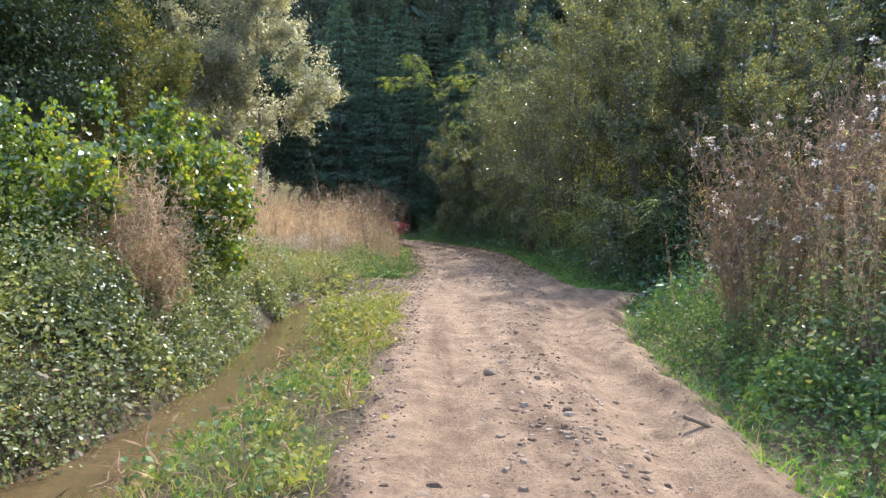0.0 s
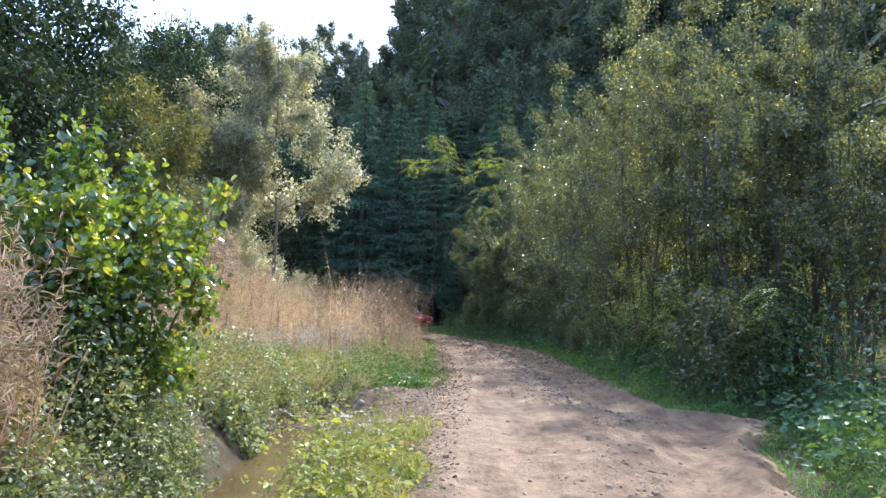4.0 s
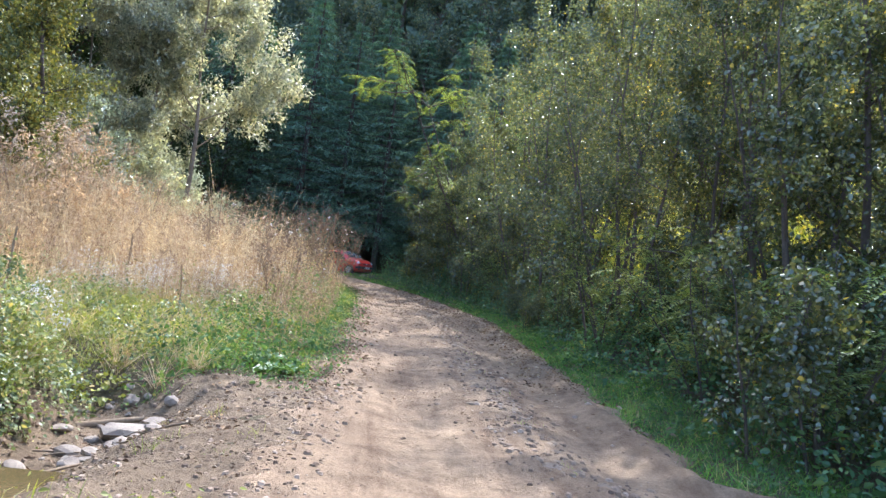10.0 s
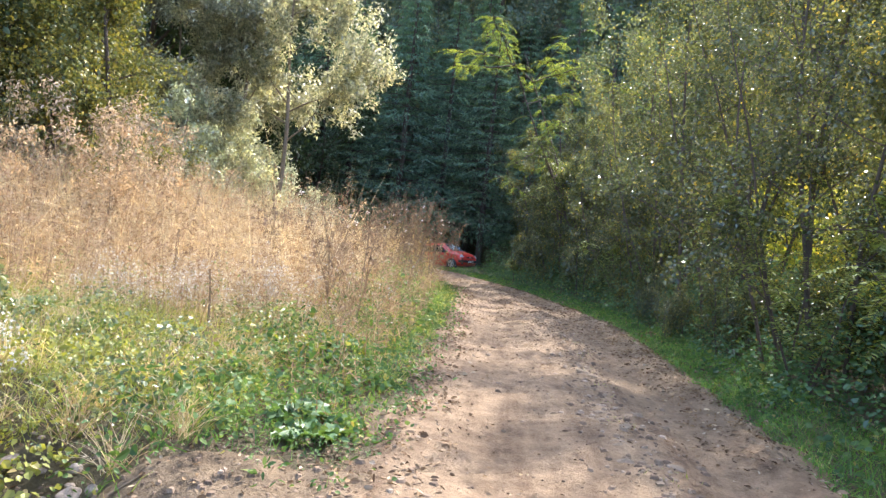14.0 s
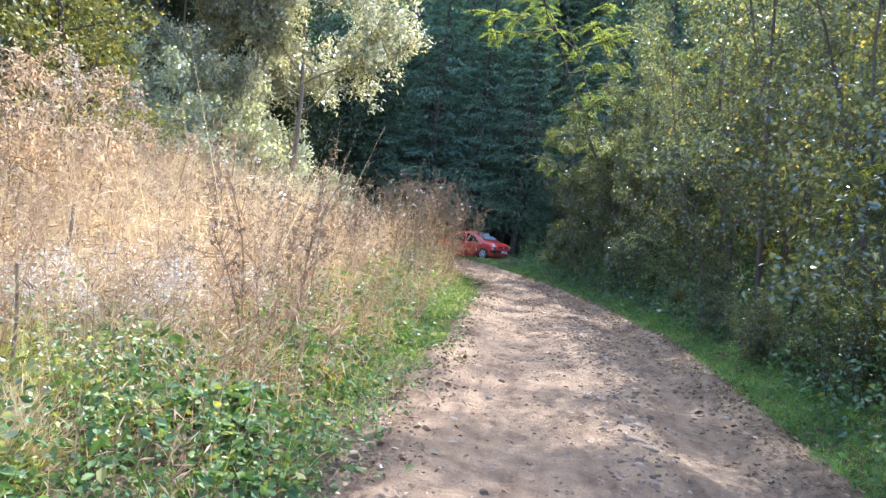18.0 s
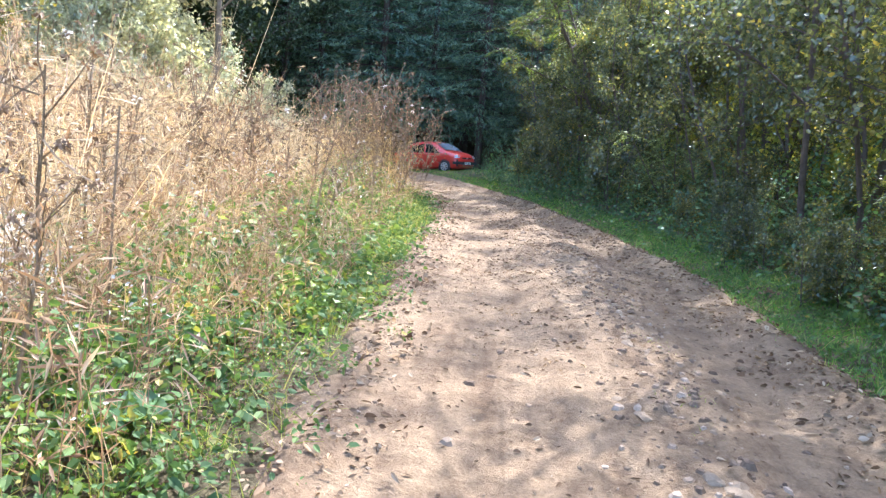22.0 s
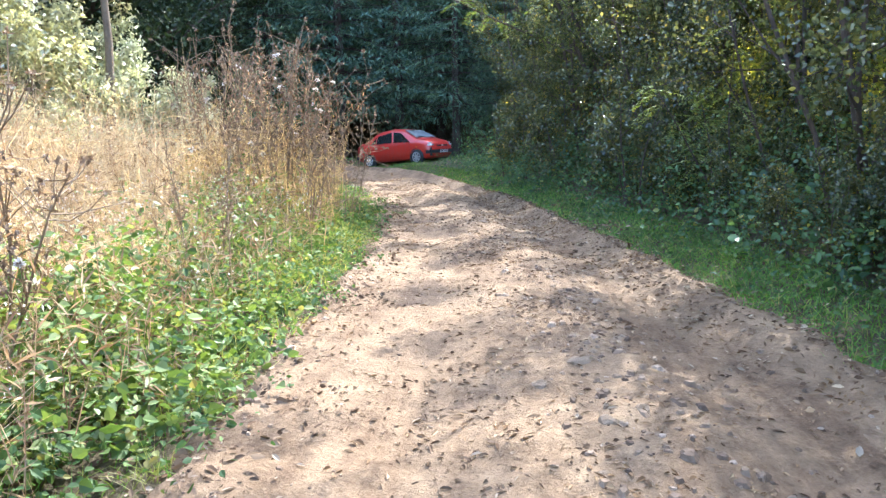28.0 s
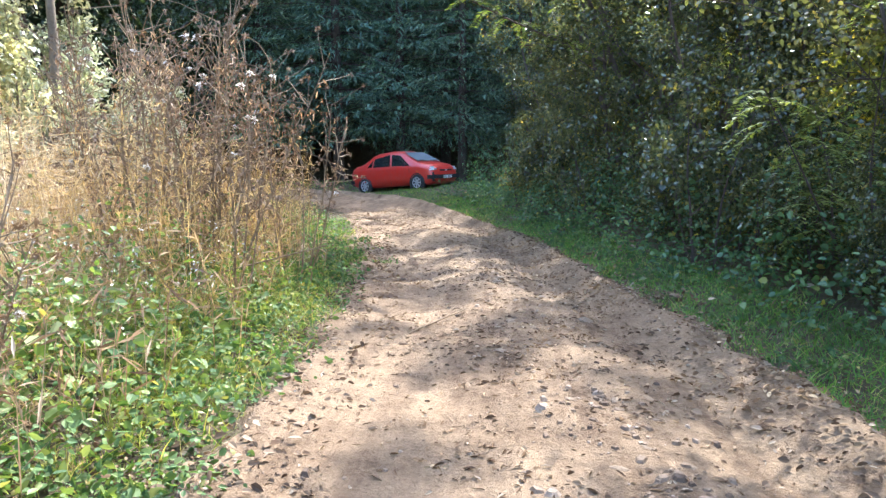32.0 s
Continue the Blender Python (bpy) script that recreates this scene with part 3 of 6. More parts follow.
def conifer(seed, tall, sprays, mat, whorls, arms, label):
    """A spruce: a straight trunk and drooping layered branches of needle sprays."""
    rng = np.random.default_rng(seed)
    wood, green = Pile(), Pile()
    wood.add(*tube([(0, 0, -0.2), (0, 0, tall * 0.5), (0, 0, tall)], [tall * 0.014, tall * 0.009, 0.02], 7))
    near = sprays > 10
    for w in range(whorls):
        u = (w + 0.5) / whorls
        for k in range(arms):
            a = 2 * np.pi * (k + rng.uniform(-0.3, 0.3)) / arms + w * 1.3
            out = np.array([math.cos(a), math.sin(a), 0])
            side = np.array([-out[1], out[0], 0])
            size = (tall * 0.23 * (1 - u) ** 0.8 + 0.2) * rng.uniform(0.65, 1.2)
            z = tall * (0.14 + 0.85 * u) + rng.uniform(-0.12, 0.12) * tall / whorls
            rise, sag = rng.uniform(-0.05, 0.2), rng.uniform(0.25, 0.5)
            drop = lambda q: size * (rise * q - sag * q * q + 0.18 * q ** 4)
            if near:
                wood.add(*tube([np.array([0, 0, z + drop(q)]) + out * size * q for q in (0, 0.35, 0.7, 1)], [0.025, 0.018, 0.011, 0.004], 3))
            n = int(sprays * (0.35 + 0.65 * (1 - u)))
            q = rng.uniform(0.15, 1, n) ** 0.8
            half = size * 0.42 * np.sqrt(np.clip(1.08 - q, 0, 1)) * np.clip(q * 3, 0, 1)
            off = half * rng.uniform(-1, 1, n)
            base = out * (size * q)[:, None] + side * off[:, None]
            base[:, 2] = z + drop(q) - 0.35 * np.abs(off) - np.abs(rng.normal(0, 0.02 * size, n))
            way = out * rng.uniform(0.3, 1.0, n)[:, None] + side * (np.sign(off) * rng.uniform(0.2, 0.9, n))[:, None] + rng.normal(0, 0.2, (n, 3))
            way[:, 2] -= rng.choice([0.1, 0.35, 1.2], n, p=[0.5, 0.36, 0.14])
            long = (rng.uniform(0.12, 0.32, n) if near else size * 0.5 * rng.uniform(0.5, 1.2, n))
            green.add(*leaves(base, way, long, long * (0.2 if near else 0.36), rng, fold=-0.25, droop=0.25, rounded=False, level=1.3))
    ob = tagged(new("spruce_tree"), label, "conifer tree", "spruces on the slope")
    child("trunk", wood.mesh("trunk", BARK), ob)
    child("crown", green.mesh("crown", mat), ob)
    return ob


# the shrubs and young trees along the road
rng = np.random.default_rng(5)
LABEL = "young multi-stemmed alder with dull green leaves by the track"
thicket = [tree("young_tree", 11 + k, 6.5, 0.055, LEAF_THICKET, BARK, 18000, (0.054, 0.04), 0.08, LABEL, "young tree", "trees lining the track", stems=5, first=0.2, reach=0.3, limbs=30, twigs=5, flare=0.5, floor_leaves=500) for k in range(3)]
thicket.append(tree("young_tree", 15, 6.5, 0.06, LEAF_THICKET, BARK, 21000, (0.054, 0.04), 0.1, "young alder with fresher green leaves by the track", "young tree", "trees lining the track", stems=4, first=0.16, reach=0.31, limbs=28, twigs=5, flare=0.4))
tall = [tree("young_tree", 21 + k, 10.5, 0.06, LEAF_THICKET, BARK, 26000, (0.06, 0.044), 0.09, "tall multi-stemmed alder with dull green leaves by the track", "young tree", "trees lining the track", stems=5, first=0.16, reach=0.26, limbs=35, twigs=6, flare=0.7, floor_leaves=300) for k in range(3)]
used = set()
ROW = [(6.3, 15.8, 0.85, 0), (8.6, 16.5, 0.9, 0), (5.9, 18.2, 1.15, 0), (7.6, 19.6, 0.95, 1), (6.3, 21.4, 0.95, 1), (6.4, 24.2, 1.0, 1),
       (6.6, 35.8, 0.95, 1), (7.0, 36.6, 1.05, 1), (4.3, 38.4, 0.9, 0), (3.7, 41.2, 1.3, 0), (5.7, 42.2, 1.05, 1), (2.9, 45.0, 1.25, 0), (5.0, 46.5, 1.05, 1),
       (3.2, 48.8, 1.25, 0), (4.2, 50.6, 1.1, 1), (3.4, 53.0, 1.3, 0), (2.8, 57.4, 1.4, 0), (4.0, 56.0, 1.1, 1), (9.9, 22.5, 0.9, 0), (10.5, 29.0, 1.0, 0), (5.6, 38.8, 1.0, 1), (6.4, 40.2, 0.95, 1), (6.9, 17.8, 0.85, 1)]
for k, (x, y, s, big) in enumerate(ROW):
    proto = tall[k % 3] if big else thicket[(k * 3 + k // 4) % 4]
    if id(proto) in used:
        copy_at(proto, x + 0.75, y, rng.uniform(0, 360), s)
    else:
        used.add(id(proto))
        stand(proto, x + 0.75, y, rng.uniform(0, 360), s)
stems_near = tree("alder_tree", 29, 9.0, 0.045, LEAF_THICKET, BARK, 17000, (0.052, 0.038), 0.12, "alder with several dark upright trunks beside the track", "tree", "dark-trunked alders", stems=5, first=0.17, reach=0.22, limbs=45, twigs=5, flare=0.9)
stand(stems_near, 6.3, 28.9, 0, 1.25)
for x, y, t, k in [(5.9, 32.4, 140, 1.2), (6.9, 30.6, 250, 1.35), (6.8, 26.2, 70, 1.3), (6.4, 33.8, 310, 1.1), (5.6, 23.2, 100, 0.95), (7.0, 20.8, 180, 0.95)]:
    copy_at(stems_near, x, y, t, k)


def locust(name, label, category, seed, tall, fronds, group="", stems=4, limbs=0, frond=1.0):
    """Thin arching stems that carry feathery leaves, each a midrib with paired leaflets."""
    rs = np.random.default_rng(seed)
    wood, crown = Pile(), Pile()
    lines = []
    for k in range(stems):
        a = (k + rs.uniform(-0.4, 0.4)) * 2 * np.pi / stems
        lines.append(limb_line((0.1 * math.cos(a), 0.1 * math.sin(a), -0.05), (0.33 * math.cos(a), 0.33 * math.sin(a), 1), tall * rs.uniform(0.7, 1.05), rs, 0.08, 0.02, 8))
        wood.add(*tube(lines[-1], 0.018 * np.linspace(1, 0.2, 8), 5))
    for k in range(limbs):
        a, spot = rs.uniform(0, 2 * np.pi), lines[k % stems][int(rs.integers(2, 7))]
        lines.append(limb_line(spot, (math.cos(a), math.sin(a), rs.uniform(0.1, 0.8)), tall * rs.uniform(0.15, 0.32), rs, 0.12, 0.0, 8))
        wood.add(*tube(lines[-1], 0.008 * np.linspace(1, 0.3, 8), 4))
    for k in range(fronds):
        line = lines[k % len(lines)]
        u = rs.uniform(0.3, 1.0)
        p = np.array([np.interp(u * 7, np.arange(8), line[:, c]) for c in range(3)])
        a = rs.uniform(0, 2 * np.pi)
        rib = limb_line(p, (math.cos(a), math.sin(a), rs.uniform(0.0, 0.5)), frond * rs.uniform(0.4, 0.75), rs, 0.04, -0.14, 9)
        wood.add(*tube(rib, 0.004 * np.linspace(1, 0.4, 9), 3))
        w = np.repeat(np.linspace(0.15, 1, 13), 2) * 8
        base = np.stack([np.interp(w, np.arange(9), rib[:, c]) for c in range(3)], 1)
        side = np.cross(unit(rib[-1] - rib[0]), [0, 0, 1]) * np.tile([1, -1], 13)[:, None]
        n = len(w)
        crown.add(*leaves(base, side + unit(rib[-1] - rib[0]) * 0.35 + rs.normal(0, 0.12, (n, 3)), frond * rs.uniform(0.06, 0.1, n), frond * rs.uniform(0.024, 0.036, n), rs, fold=0.1, droop=0.15, level=6.0))
    ob = tagged(new(name), label, category, group)
    child("trunk", wood.mesh("trunk", BARK, True), ob)
    child("crown", crown.mesh("crown", LEAF_LOCUST), ob)
    return ob


sprout = locust("locust_sapling", "bright green locust sapling with feathery leaves over the verge", "sapling", 33, 3.0, 90, "locust saplings on the verge")
stand(sprout, 4.95, 22.2, 30)
for x, y, t, k in [(4.9, 18.3, 150, 0.75), (5.2, 16.4, 260, 0.85), (5.3, 26.0, 80, 0.8), (5.0, 34.4, 200, 0.9), (5.6, 20.2, 320, 1.0)]:
    copy_at(sprout, x, y, t, k)
low = tree("hazel_bush", 35, 2.2, 0.02, LEAF_THICKET, BARK, 7200, (0.054, 0.04), 0.08, "low leafy bush under the trees along the track", "bush", "bushes under the trees", stems=8, first=0.08, reach=0.3, limbs=48, twigs=4, flare=0.7)
stand(low, 5.3, 16.4, 0)
for x, y, s in [(6.0, 19.3, 0.9), (6.1, 23.0, 0.9), (6.2, 26.8, 0.6), (5.3, 30.8, 0.6), (5.2, 33.4, 0.6), (5.5, 27.4, 0.55), (5.4, 25.0, 0.6), (6.3, 28.4, 0.85), (6.0, 31.6, 0.85), (6.4, 35.4, 1.0), (6.2, 25.4, 0.85), (4.95, 29.4, 0.5), (4.9, 27.0, 0.5), (4.9, 31.4, 0.5), (4.9, 35.2, 0.7), (4.4, 37.8, 0.8), (5.4, 34.2, 0.8), (4.6, 36.6, 1.2), (3.8, 39.8, 1.2), (3.0, 43.2, 1.2), (3.2, 46.6, 1.1), (3.2, 50.5, 1.1), (6.8, 22.6, 1.2), (6.2, 17.6, 0.9)]:
    copy_at(low, x, y, rng.uniform(0, 360), s)
lit = tree("sunlit_bush", 36, 3.6, 0.03, LEAF_LIT, BARK, 9000, (0.062, 0.046), 0.11, "yellow-green bush with sunlight painted into its leaves, on the meadow behind the trees", "bush", "bushes on the meadow", stems=8, first=0.08, reach=0.3, limbs=48, twigs=4, flare=0.8)
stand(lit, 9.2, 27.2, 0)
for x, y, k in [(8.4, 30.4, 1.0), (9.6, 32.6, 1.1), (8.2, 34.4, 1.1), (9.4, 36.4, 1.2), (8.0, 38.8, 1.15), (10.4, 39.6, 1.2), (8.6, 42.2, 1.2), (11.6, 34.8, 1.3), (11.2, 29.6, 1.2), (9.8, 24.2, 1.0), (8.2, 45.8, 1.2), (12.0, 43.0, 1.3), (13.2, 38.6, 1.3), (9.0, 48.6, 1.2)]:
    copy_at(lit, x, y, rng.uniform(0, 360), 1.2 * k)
stand(locust("locust_tree", "yellow-green locust tree with feathery leaves leaning over the track", "tree", 34, 2.9, 1000, "", 6, 44, 0.36), 5.5, 41.6, 200, 3.9)

# the willow and its neighbours across the dry field
willow = tree("willow_tree", 41, 14.0, 0.11, LEAF_WILLOW, BARK_PALE, 32000, (0.17, 0.06), 0.18, "tall silvery willow with a bare leaning trunk", "willow tree", first=0.32, reach=0.44, limbs=18, twigs=13, lean=0.16, rise=0.1)
stand(willow, -9.2, 43.1, 40, 1.12)
copy_at(willow, -10.8, 43.3, 150, 1.05)
copy_at(willow, -13.2, 41.8, 260, 0.9)
sallow = tree("willow_shrub", 44, 4.6, 0.05, LEAF_SALLOW, BARK_PALE, 9000, (0.12, 0.05), 0.12, "silvery willow shrub behind the dry field", "shrub", "willow shrubs behind the field", stems=7, first=0.12, reach=0.3, limbs=42, twigs=5, flare=0.6)
stand(sallow, -10.4, 40.2, 0, 1.2)
for x, y, t, k in [(-12.0, 38.6, 200, 1.5), (-13.6, 38.2, 90, 1.6), (-12.2, 41.6, 300, 1.6), (-9.6, 44.6, 50, 1.2), (-10.2, 42.2, 70, 1.4), (-15.0, 36.4, 140, 1.6), (-10.6, 36.6, 20, 1.1), (-8.2, 45.6, 250, 0.8)]:
    copy_at(sallow, x, y, t, k)
turning = tree("maple_tree", 43, 12.0, 0.2, LEAF_YELLOW, BARK, 16000, (0.14, 0.11), 0.35, "broad tree with leaves turning yellow behind the field", "tree", first=0.2, reach=0.4, limbs=30, twigs=5)
stand(turning, -8.6, 30.0, 0, 0.62)
copy_at(turning, -13.0, 33.0, 130, 0.8)
shade = tree("oak_tree", 47, 15.0, 0.26, LEAF_SHADED, BARK, 20000, (0.17, 0.12), 0.45, "broad-leaved tree with leaves painted dark as in shade, at the edge of the wood", "tree", "trees at the wood's edge", first=0.1, reach=0.42, limbs=34, twigs=6)
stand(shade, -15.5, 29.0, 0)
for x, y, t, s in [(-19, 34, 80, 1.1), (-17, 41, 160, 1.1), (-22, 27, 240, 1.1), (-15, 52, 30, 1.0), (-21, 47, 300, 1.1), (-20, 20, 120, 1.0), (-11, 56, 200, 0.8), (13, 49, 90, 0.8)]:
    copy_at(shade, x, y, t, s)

# spruces and mixed wood on the slopes
near_spruce = [conifer(61 + k, 17.0, 120, LEAF_NEEDLE, 28, 9, "tall dark green spruce with drooping layered branches") for k in range(2)]
far_spruce = [conifer(71 + k, 18.0, 8, LEAF_HILL, 22, 9, "dark spruce on the wooded slope") for k in range(2)]
hill_tree = tree("beech_tree", 81, 16.0, 0.22, LEAF_HILL, BARK, 16000, (0.25, 0.18), 0.42, "dark broad-leaved tree on the wooded slope", "tree", "trees on the slope", rounded=False, first=0.12, reach=0.34, limbs=22, twigs=3)
first_use = {id(o): o for o in (*near_spruce, *far_spruce, hill_tree)}


def plant(proto, x, y, turn, s):
    if first_use.pop(id(proto), None) is not None:
        stand(proto, x, y, turn, s)
    else:
        copy_at(proto, x, y, turn, s)


for k, x in enumerate(np.arange(-15, 12, 2.9)):
    plant(near_spruce[k % 2], x + rng.uniform(-0.6, 0.6), 60.0 + rng.uniform(-1.0, 1.5) - 0.06 * abs(x), rng.uniform(0, 360), rng.uniform(0.85, 1.2))
for k, x in enumerate(np.arange(-14, 12, 3.2)):
    plant(near_spruce[(k + 1) % 2], x, 65 + rng.uniform(-1, 1), rng.uniform(0, 360), rng.uniform(0.9, 1.25))
for row, y in enumerate((70, 76, 83, 91, 100, 110, 120, 130, 141, 150)):
    for x in np.arange(-50, 66, 4.8 + 0.25 * row):
        p = hill_tree if rng.uniform() < 0.68 else far_spruce[int(rng.integers(2))]
        plant(p, x + rng.uniform(-2, 2), y + rng.uniform(-2, 2) - 0.15 * abs(x), rng.uniform(0, 360), rng.uniform(0.7, 1.2))
for row, off in enumerate((-3, 4, 11, 19)):
    for y in np.arange(8, 70, 5.5):
        for side in (-1, 1):
            p = hill_tree if rng.uniform() < 0.6 else far_spruce[int(rng.integers(2))]
            plant(p, side * (27 + off) + rng.uniform(-2, 2), y + rng.uniform(-2, 2), rng.uniform(0, 360), rng.uniform(0.75, 1.1))


# ---- low growth ----
def stuff(name, pile, mat, label, category):
    return tagged(new(name, pile.mesh(name, mat)), label, category, kind="stuff")


def scatter(rng, count, x0, x1, y0, y1, keep=None, soft=1.3, left=0.0, right=0.0):
    """Random places in a strip whose sides may be functions of y, thinning out towards its ends and, if asked, its sides."""
    y = rng.uniform(y0, y1, count)
    a = x0(y) if callable(x0) else np.full(count, float(x0))
    b = x1(y) if callable(x1) else np.full(count, float(x1))
    x = a + rng.uniform(0, 1, count) * (b - a)
    ragged = 0.7 * soft * wavy(x, y, 0.9, 90)
    chance = smooth01(0, soft, np.minimum(y - y0, y1 - y) + ragged)
    if left:
        chance = chance * smooth01(0, left, x - a + left * 0.7 * wavy(x, y, 0.6, 91))
    if right:
        chance = chance * smooth01(0, right, b - x + right * 0.7 * wavy(x, y, 0.9, 92))
    m = rng.uniform(0, 1, count) < chance
    x, y = x[m], y[m]
    if keep is not None:
        m = keep(x, y)
        x, y = x[m], y[m]
    return x, y


def blades(pile, rng, x, y, tall, wide, lean=0.35):
    n = len(x)
    base = np.stack([x, y, height(x, y) - 0.02], 1)
    way = np.stack([rng.normal(0, lean, n), rng.normal(0, lean, n), np.ones(n)], 1)
    pile.add(*strands(base, way, np.broadcast_to(tall, n) * rng.uniform(0.5, 1.3, n), wide * rng.uniform(0.7, 1.3, n), rng, rng.uniform(0.1, 0.6, n), 3))


def cover(pile, rng, x, y, top, size, wide=0.72, flat=0.6, clump=14):
    """Leaves gathered in small plants of uneven height, larger leaves below, mostly lying level."""
    n = len(x)
    if n < clump:
        return
    plants = n // clump
    own = rng.integers(0, plants, n)
    top = np.broadcast_to(np.asarray(top, float), n)
    tall = rng.uniform(0.45, 1.45, plants)
    spread = (0.05 + 1.2 * size) * rng.uniform(0.5, 1.4, plants)
    px = x[:plants][own] + rng.normal(0, 1, n) * spread[own]
    py = y[:plants][own] + rng.normal(0, 1, n) * spread[own]
    up = rng.uniform(0.05, 1, n) ** 0.7
    z = height(px, py) + top[:plants][own] * tall[own] * up
    out = np.stack([px - x[:plants][own], py - y[:plants][own], np.zeros(n)], 1) / spread[own][:, None]
    way = out * 0.7 + np.stack([rng.normal(0, 0.8, n), rng.normal(0, 0.8, n), rng.normal(0.1, flat, n)], 1)
    s = size * rng.uniform(0.6, 1.5, plants)[own] * rng.uniform(0.45, 1.3, n) * (1.2 - 0.4 * up)
    pile.add(*leaves(np.stack([px, py, z], 1), way, s, s * wide * rng.uniform(0.55, 1.15, plants)[own], rng, level=0.8))


def mounds(pile, rng, xs, ys, radius, tall, size, per=110):
    """Low leafy heaps with dense rounded tops."""
    for x, y in zip(xs, ys):
        r, h, n = radius * rng.uniform(0.6, 1.4), tall * rng.uniform(0.5, 1.4), int(per * rng.uniform(0.6, 1.3))
        a, c = rng.uniform(0, 2 * np.pi, n), rng.uniform(0, 1, n) ** 0.7
        s = np.sqrt(1 - c * c) * rng.uniform(0.75, 1.1, n)
        px, py = x + r * s * np.cos(a), y + r * s * np.sin(a) * rng.uniform(0.7, 1.1)
        base = np.stack([px, py, height(px, py) + h * c * rng.uniform(0.8, 1.08, n)], 1)
        way = np.stack([np.cos(a), np.sin(a), -0.5 * s], 1) + rng.normal(0, 0.6, (n, 3))
        q = size * rng.uniform(0.6, 1.4) * rng.uniform(0.6, 1.3, n)
        pile.add(*leaves(base, way, q, q * rng.uniform(0.5, 0.8), rng, level=1.2))


def tufts(pile, rng, xs, ys, tall, per=60, wide=0.006):
    """Fountains of long grass."""
    for x, y in zip(xs, ys):
        n = int(per * rng.uniform(0.6, 1.3))
        a, lean = rng.uniform(0, 2 * np.pi, n), rng.uniform(0.05, 1.0, n)
        px, py = x + rng.normal(0, 0.05, n), y + rng.normal(0, 0.05, n)
        base = np.stack([px, py, height(px, py) - 0.02], 1)
        pile.add(*strands(base, np.stack([np.cos(a) * lean, np.sin(a) * lean, np.ones(n)], 1), tall * rng.uniform(0.5, 1.3, n), wide * rng.uniform(0.6, 1.3, n), rng, rng.uniform(0.15, 0.65, n), 5))


rng = np.random.default_rng(17)
g, pale = Pile(), Pile()
# right verge
x, y = scatter(rng, 40000, lambda y: right_edge(y) - 0.2, lambda y: right_edge(y) + 1.3, 3, 52, lambda x, y: x > right_edge(y) + 0.02 + 0.15 * wavy(x, y, 2.6, 81) + 0.07 * wavy(x, y, 7, 80))
blades(g, rng, x, y, 0.16 + 0.07 * wavy(x, y, 2.0, 82), 0.01, 0.55)
x, y = scatter(rng, 34000, lambda y: right_edge(y) - 0.1, lambda y: right_edge(y) + 1.0, 12, 42, lambda x, y: x > right_edge(y) + 0.05 + 0.15 * wavy(x, y, 2.6, 81) + 0.07 * wavy(x, y, 7, 80))
blades(g, rng, x, y, 0.15 + 0.08 * wavy(x, y, 1.4, 97), 0.006, 0.6)
x, y = scatter(rng, 9000, lambda y: right_edge(y) - 0.45, lambda y: right_edge(y) + 0.3, 4, 44, lambda x, y: rng.uniform(size=len(x)) < smooth01(-0.4, 0.25, x - right_edge(y) + 0.25 * wavy(x, y, 3.1, 79)) ** 2)
blades(g, rng, x, y, 0.08, 0.007, 0.7)
# strip between the stream and the road
x, y = scatter(rng, 11000, lambda y: stream_x(y) + 0.35, lambda y: left_edge(y) + 0.1, 3, 13.9, lambda x, y: (x > stream_x(y) + 0.5 + 0.2 * wavy(x, y, 2.2, 32)) & (x < left_edge(y) - 0.22 + 0.25 * wavy(x, y, 1.8, 33)) & (wavy(x, y, 2.4, 34) > -0.5))
blades(pale, rng, x, y, 0.15 + 0.1 * wavy(x, y, 1.5, 26), 0.007, 0.6)
x, y = scatter(rng, 8000, lambda y: stream_x(y) + 0.4, lambda y: left_edge(y), 3, 13.9, lambda x, y: (x > stream_x(y) + 0.5 + 0.2 * wavy(x, y, 2.2, 32)) & (x < left_edge(y) - 0.2 + 0.2 * wavy(x, y, 1.8, 33)) & (wavy(x, y, 2.0, 94) > 0.05))
blades(g, rng, x, y, 0.24, 0.006, 0.5)
x, y = scatter(rng, 1500, lambda y: stream_x(y) - 0.75, lambda y: stream_x(y) - 0.3, 8.5, 12.5, soft=1.0)
blades(g, rng, x, y, 0.2, 0.008, 0.5)
# left verge
x, y = scatter(rng, 15000, lambda y: left_edge(y) - 1.7, lambda y: left_edge(y) + 0.1, 17.2, 44, lambda x, y: (x < left_edge(y) - 0.1 + 0.25 * wavy(x, y, 1.6, 62)) & (wavy(x, y, 2.1, 64) > -0.35))
blades(g, rng, x, y, 0.13 + 0.2 * smooth01(0.2, 1.5, left_edge(y) - x), 0.008, 0.6)
x, y = scatter(rng, 5200, lambda y: left_edge(y) - 1.7, lambda y: left_edge(y), 18.6, 42, lambda x, y: wavy(x, y, 1.3, 65) > 0.05)
blades(pale, rng, x, y, 0.3, 0.007, 0.7)
# clearing beyond the stream
clear = lambda x, y: (x < stream_x(y) - 0.55) | (y > 18.0)
x, y = scatter(rng, 26000, -11, lambda y: left_edge(y) - 1.2, 12.4, 25, clear, 2.5, 2.5)
blades(pale, rng, x, y, np.clip(0.36 + 0.28 * wavy(x, y, 1.4, 61), 0.1, 0.75), 0.009, 0.6)
x, y = scatter(rng, 12000, -7, lambda y: np.where(y < 17.8, stream_x(y) - 0.5, left_edge(y) - 1.4), 13.5, 22.5, lambda x, y: wavy(x, y, 1.7, 60) > -0.1, 1.5, 1.5)
blades(pale, rng, x, y, 0.55, 0.008, 0.7)
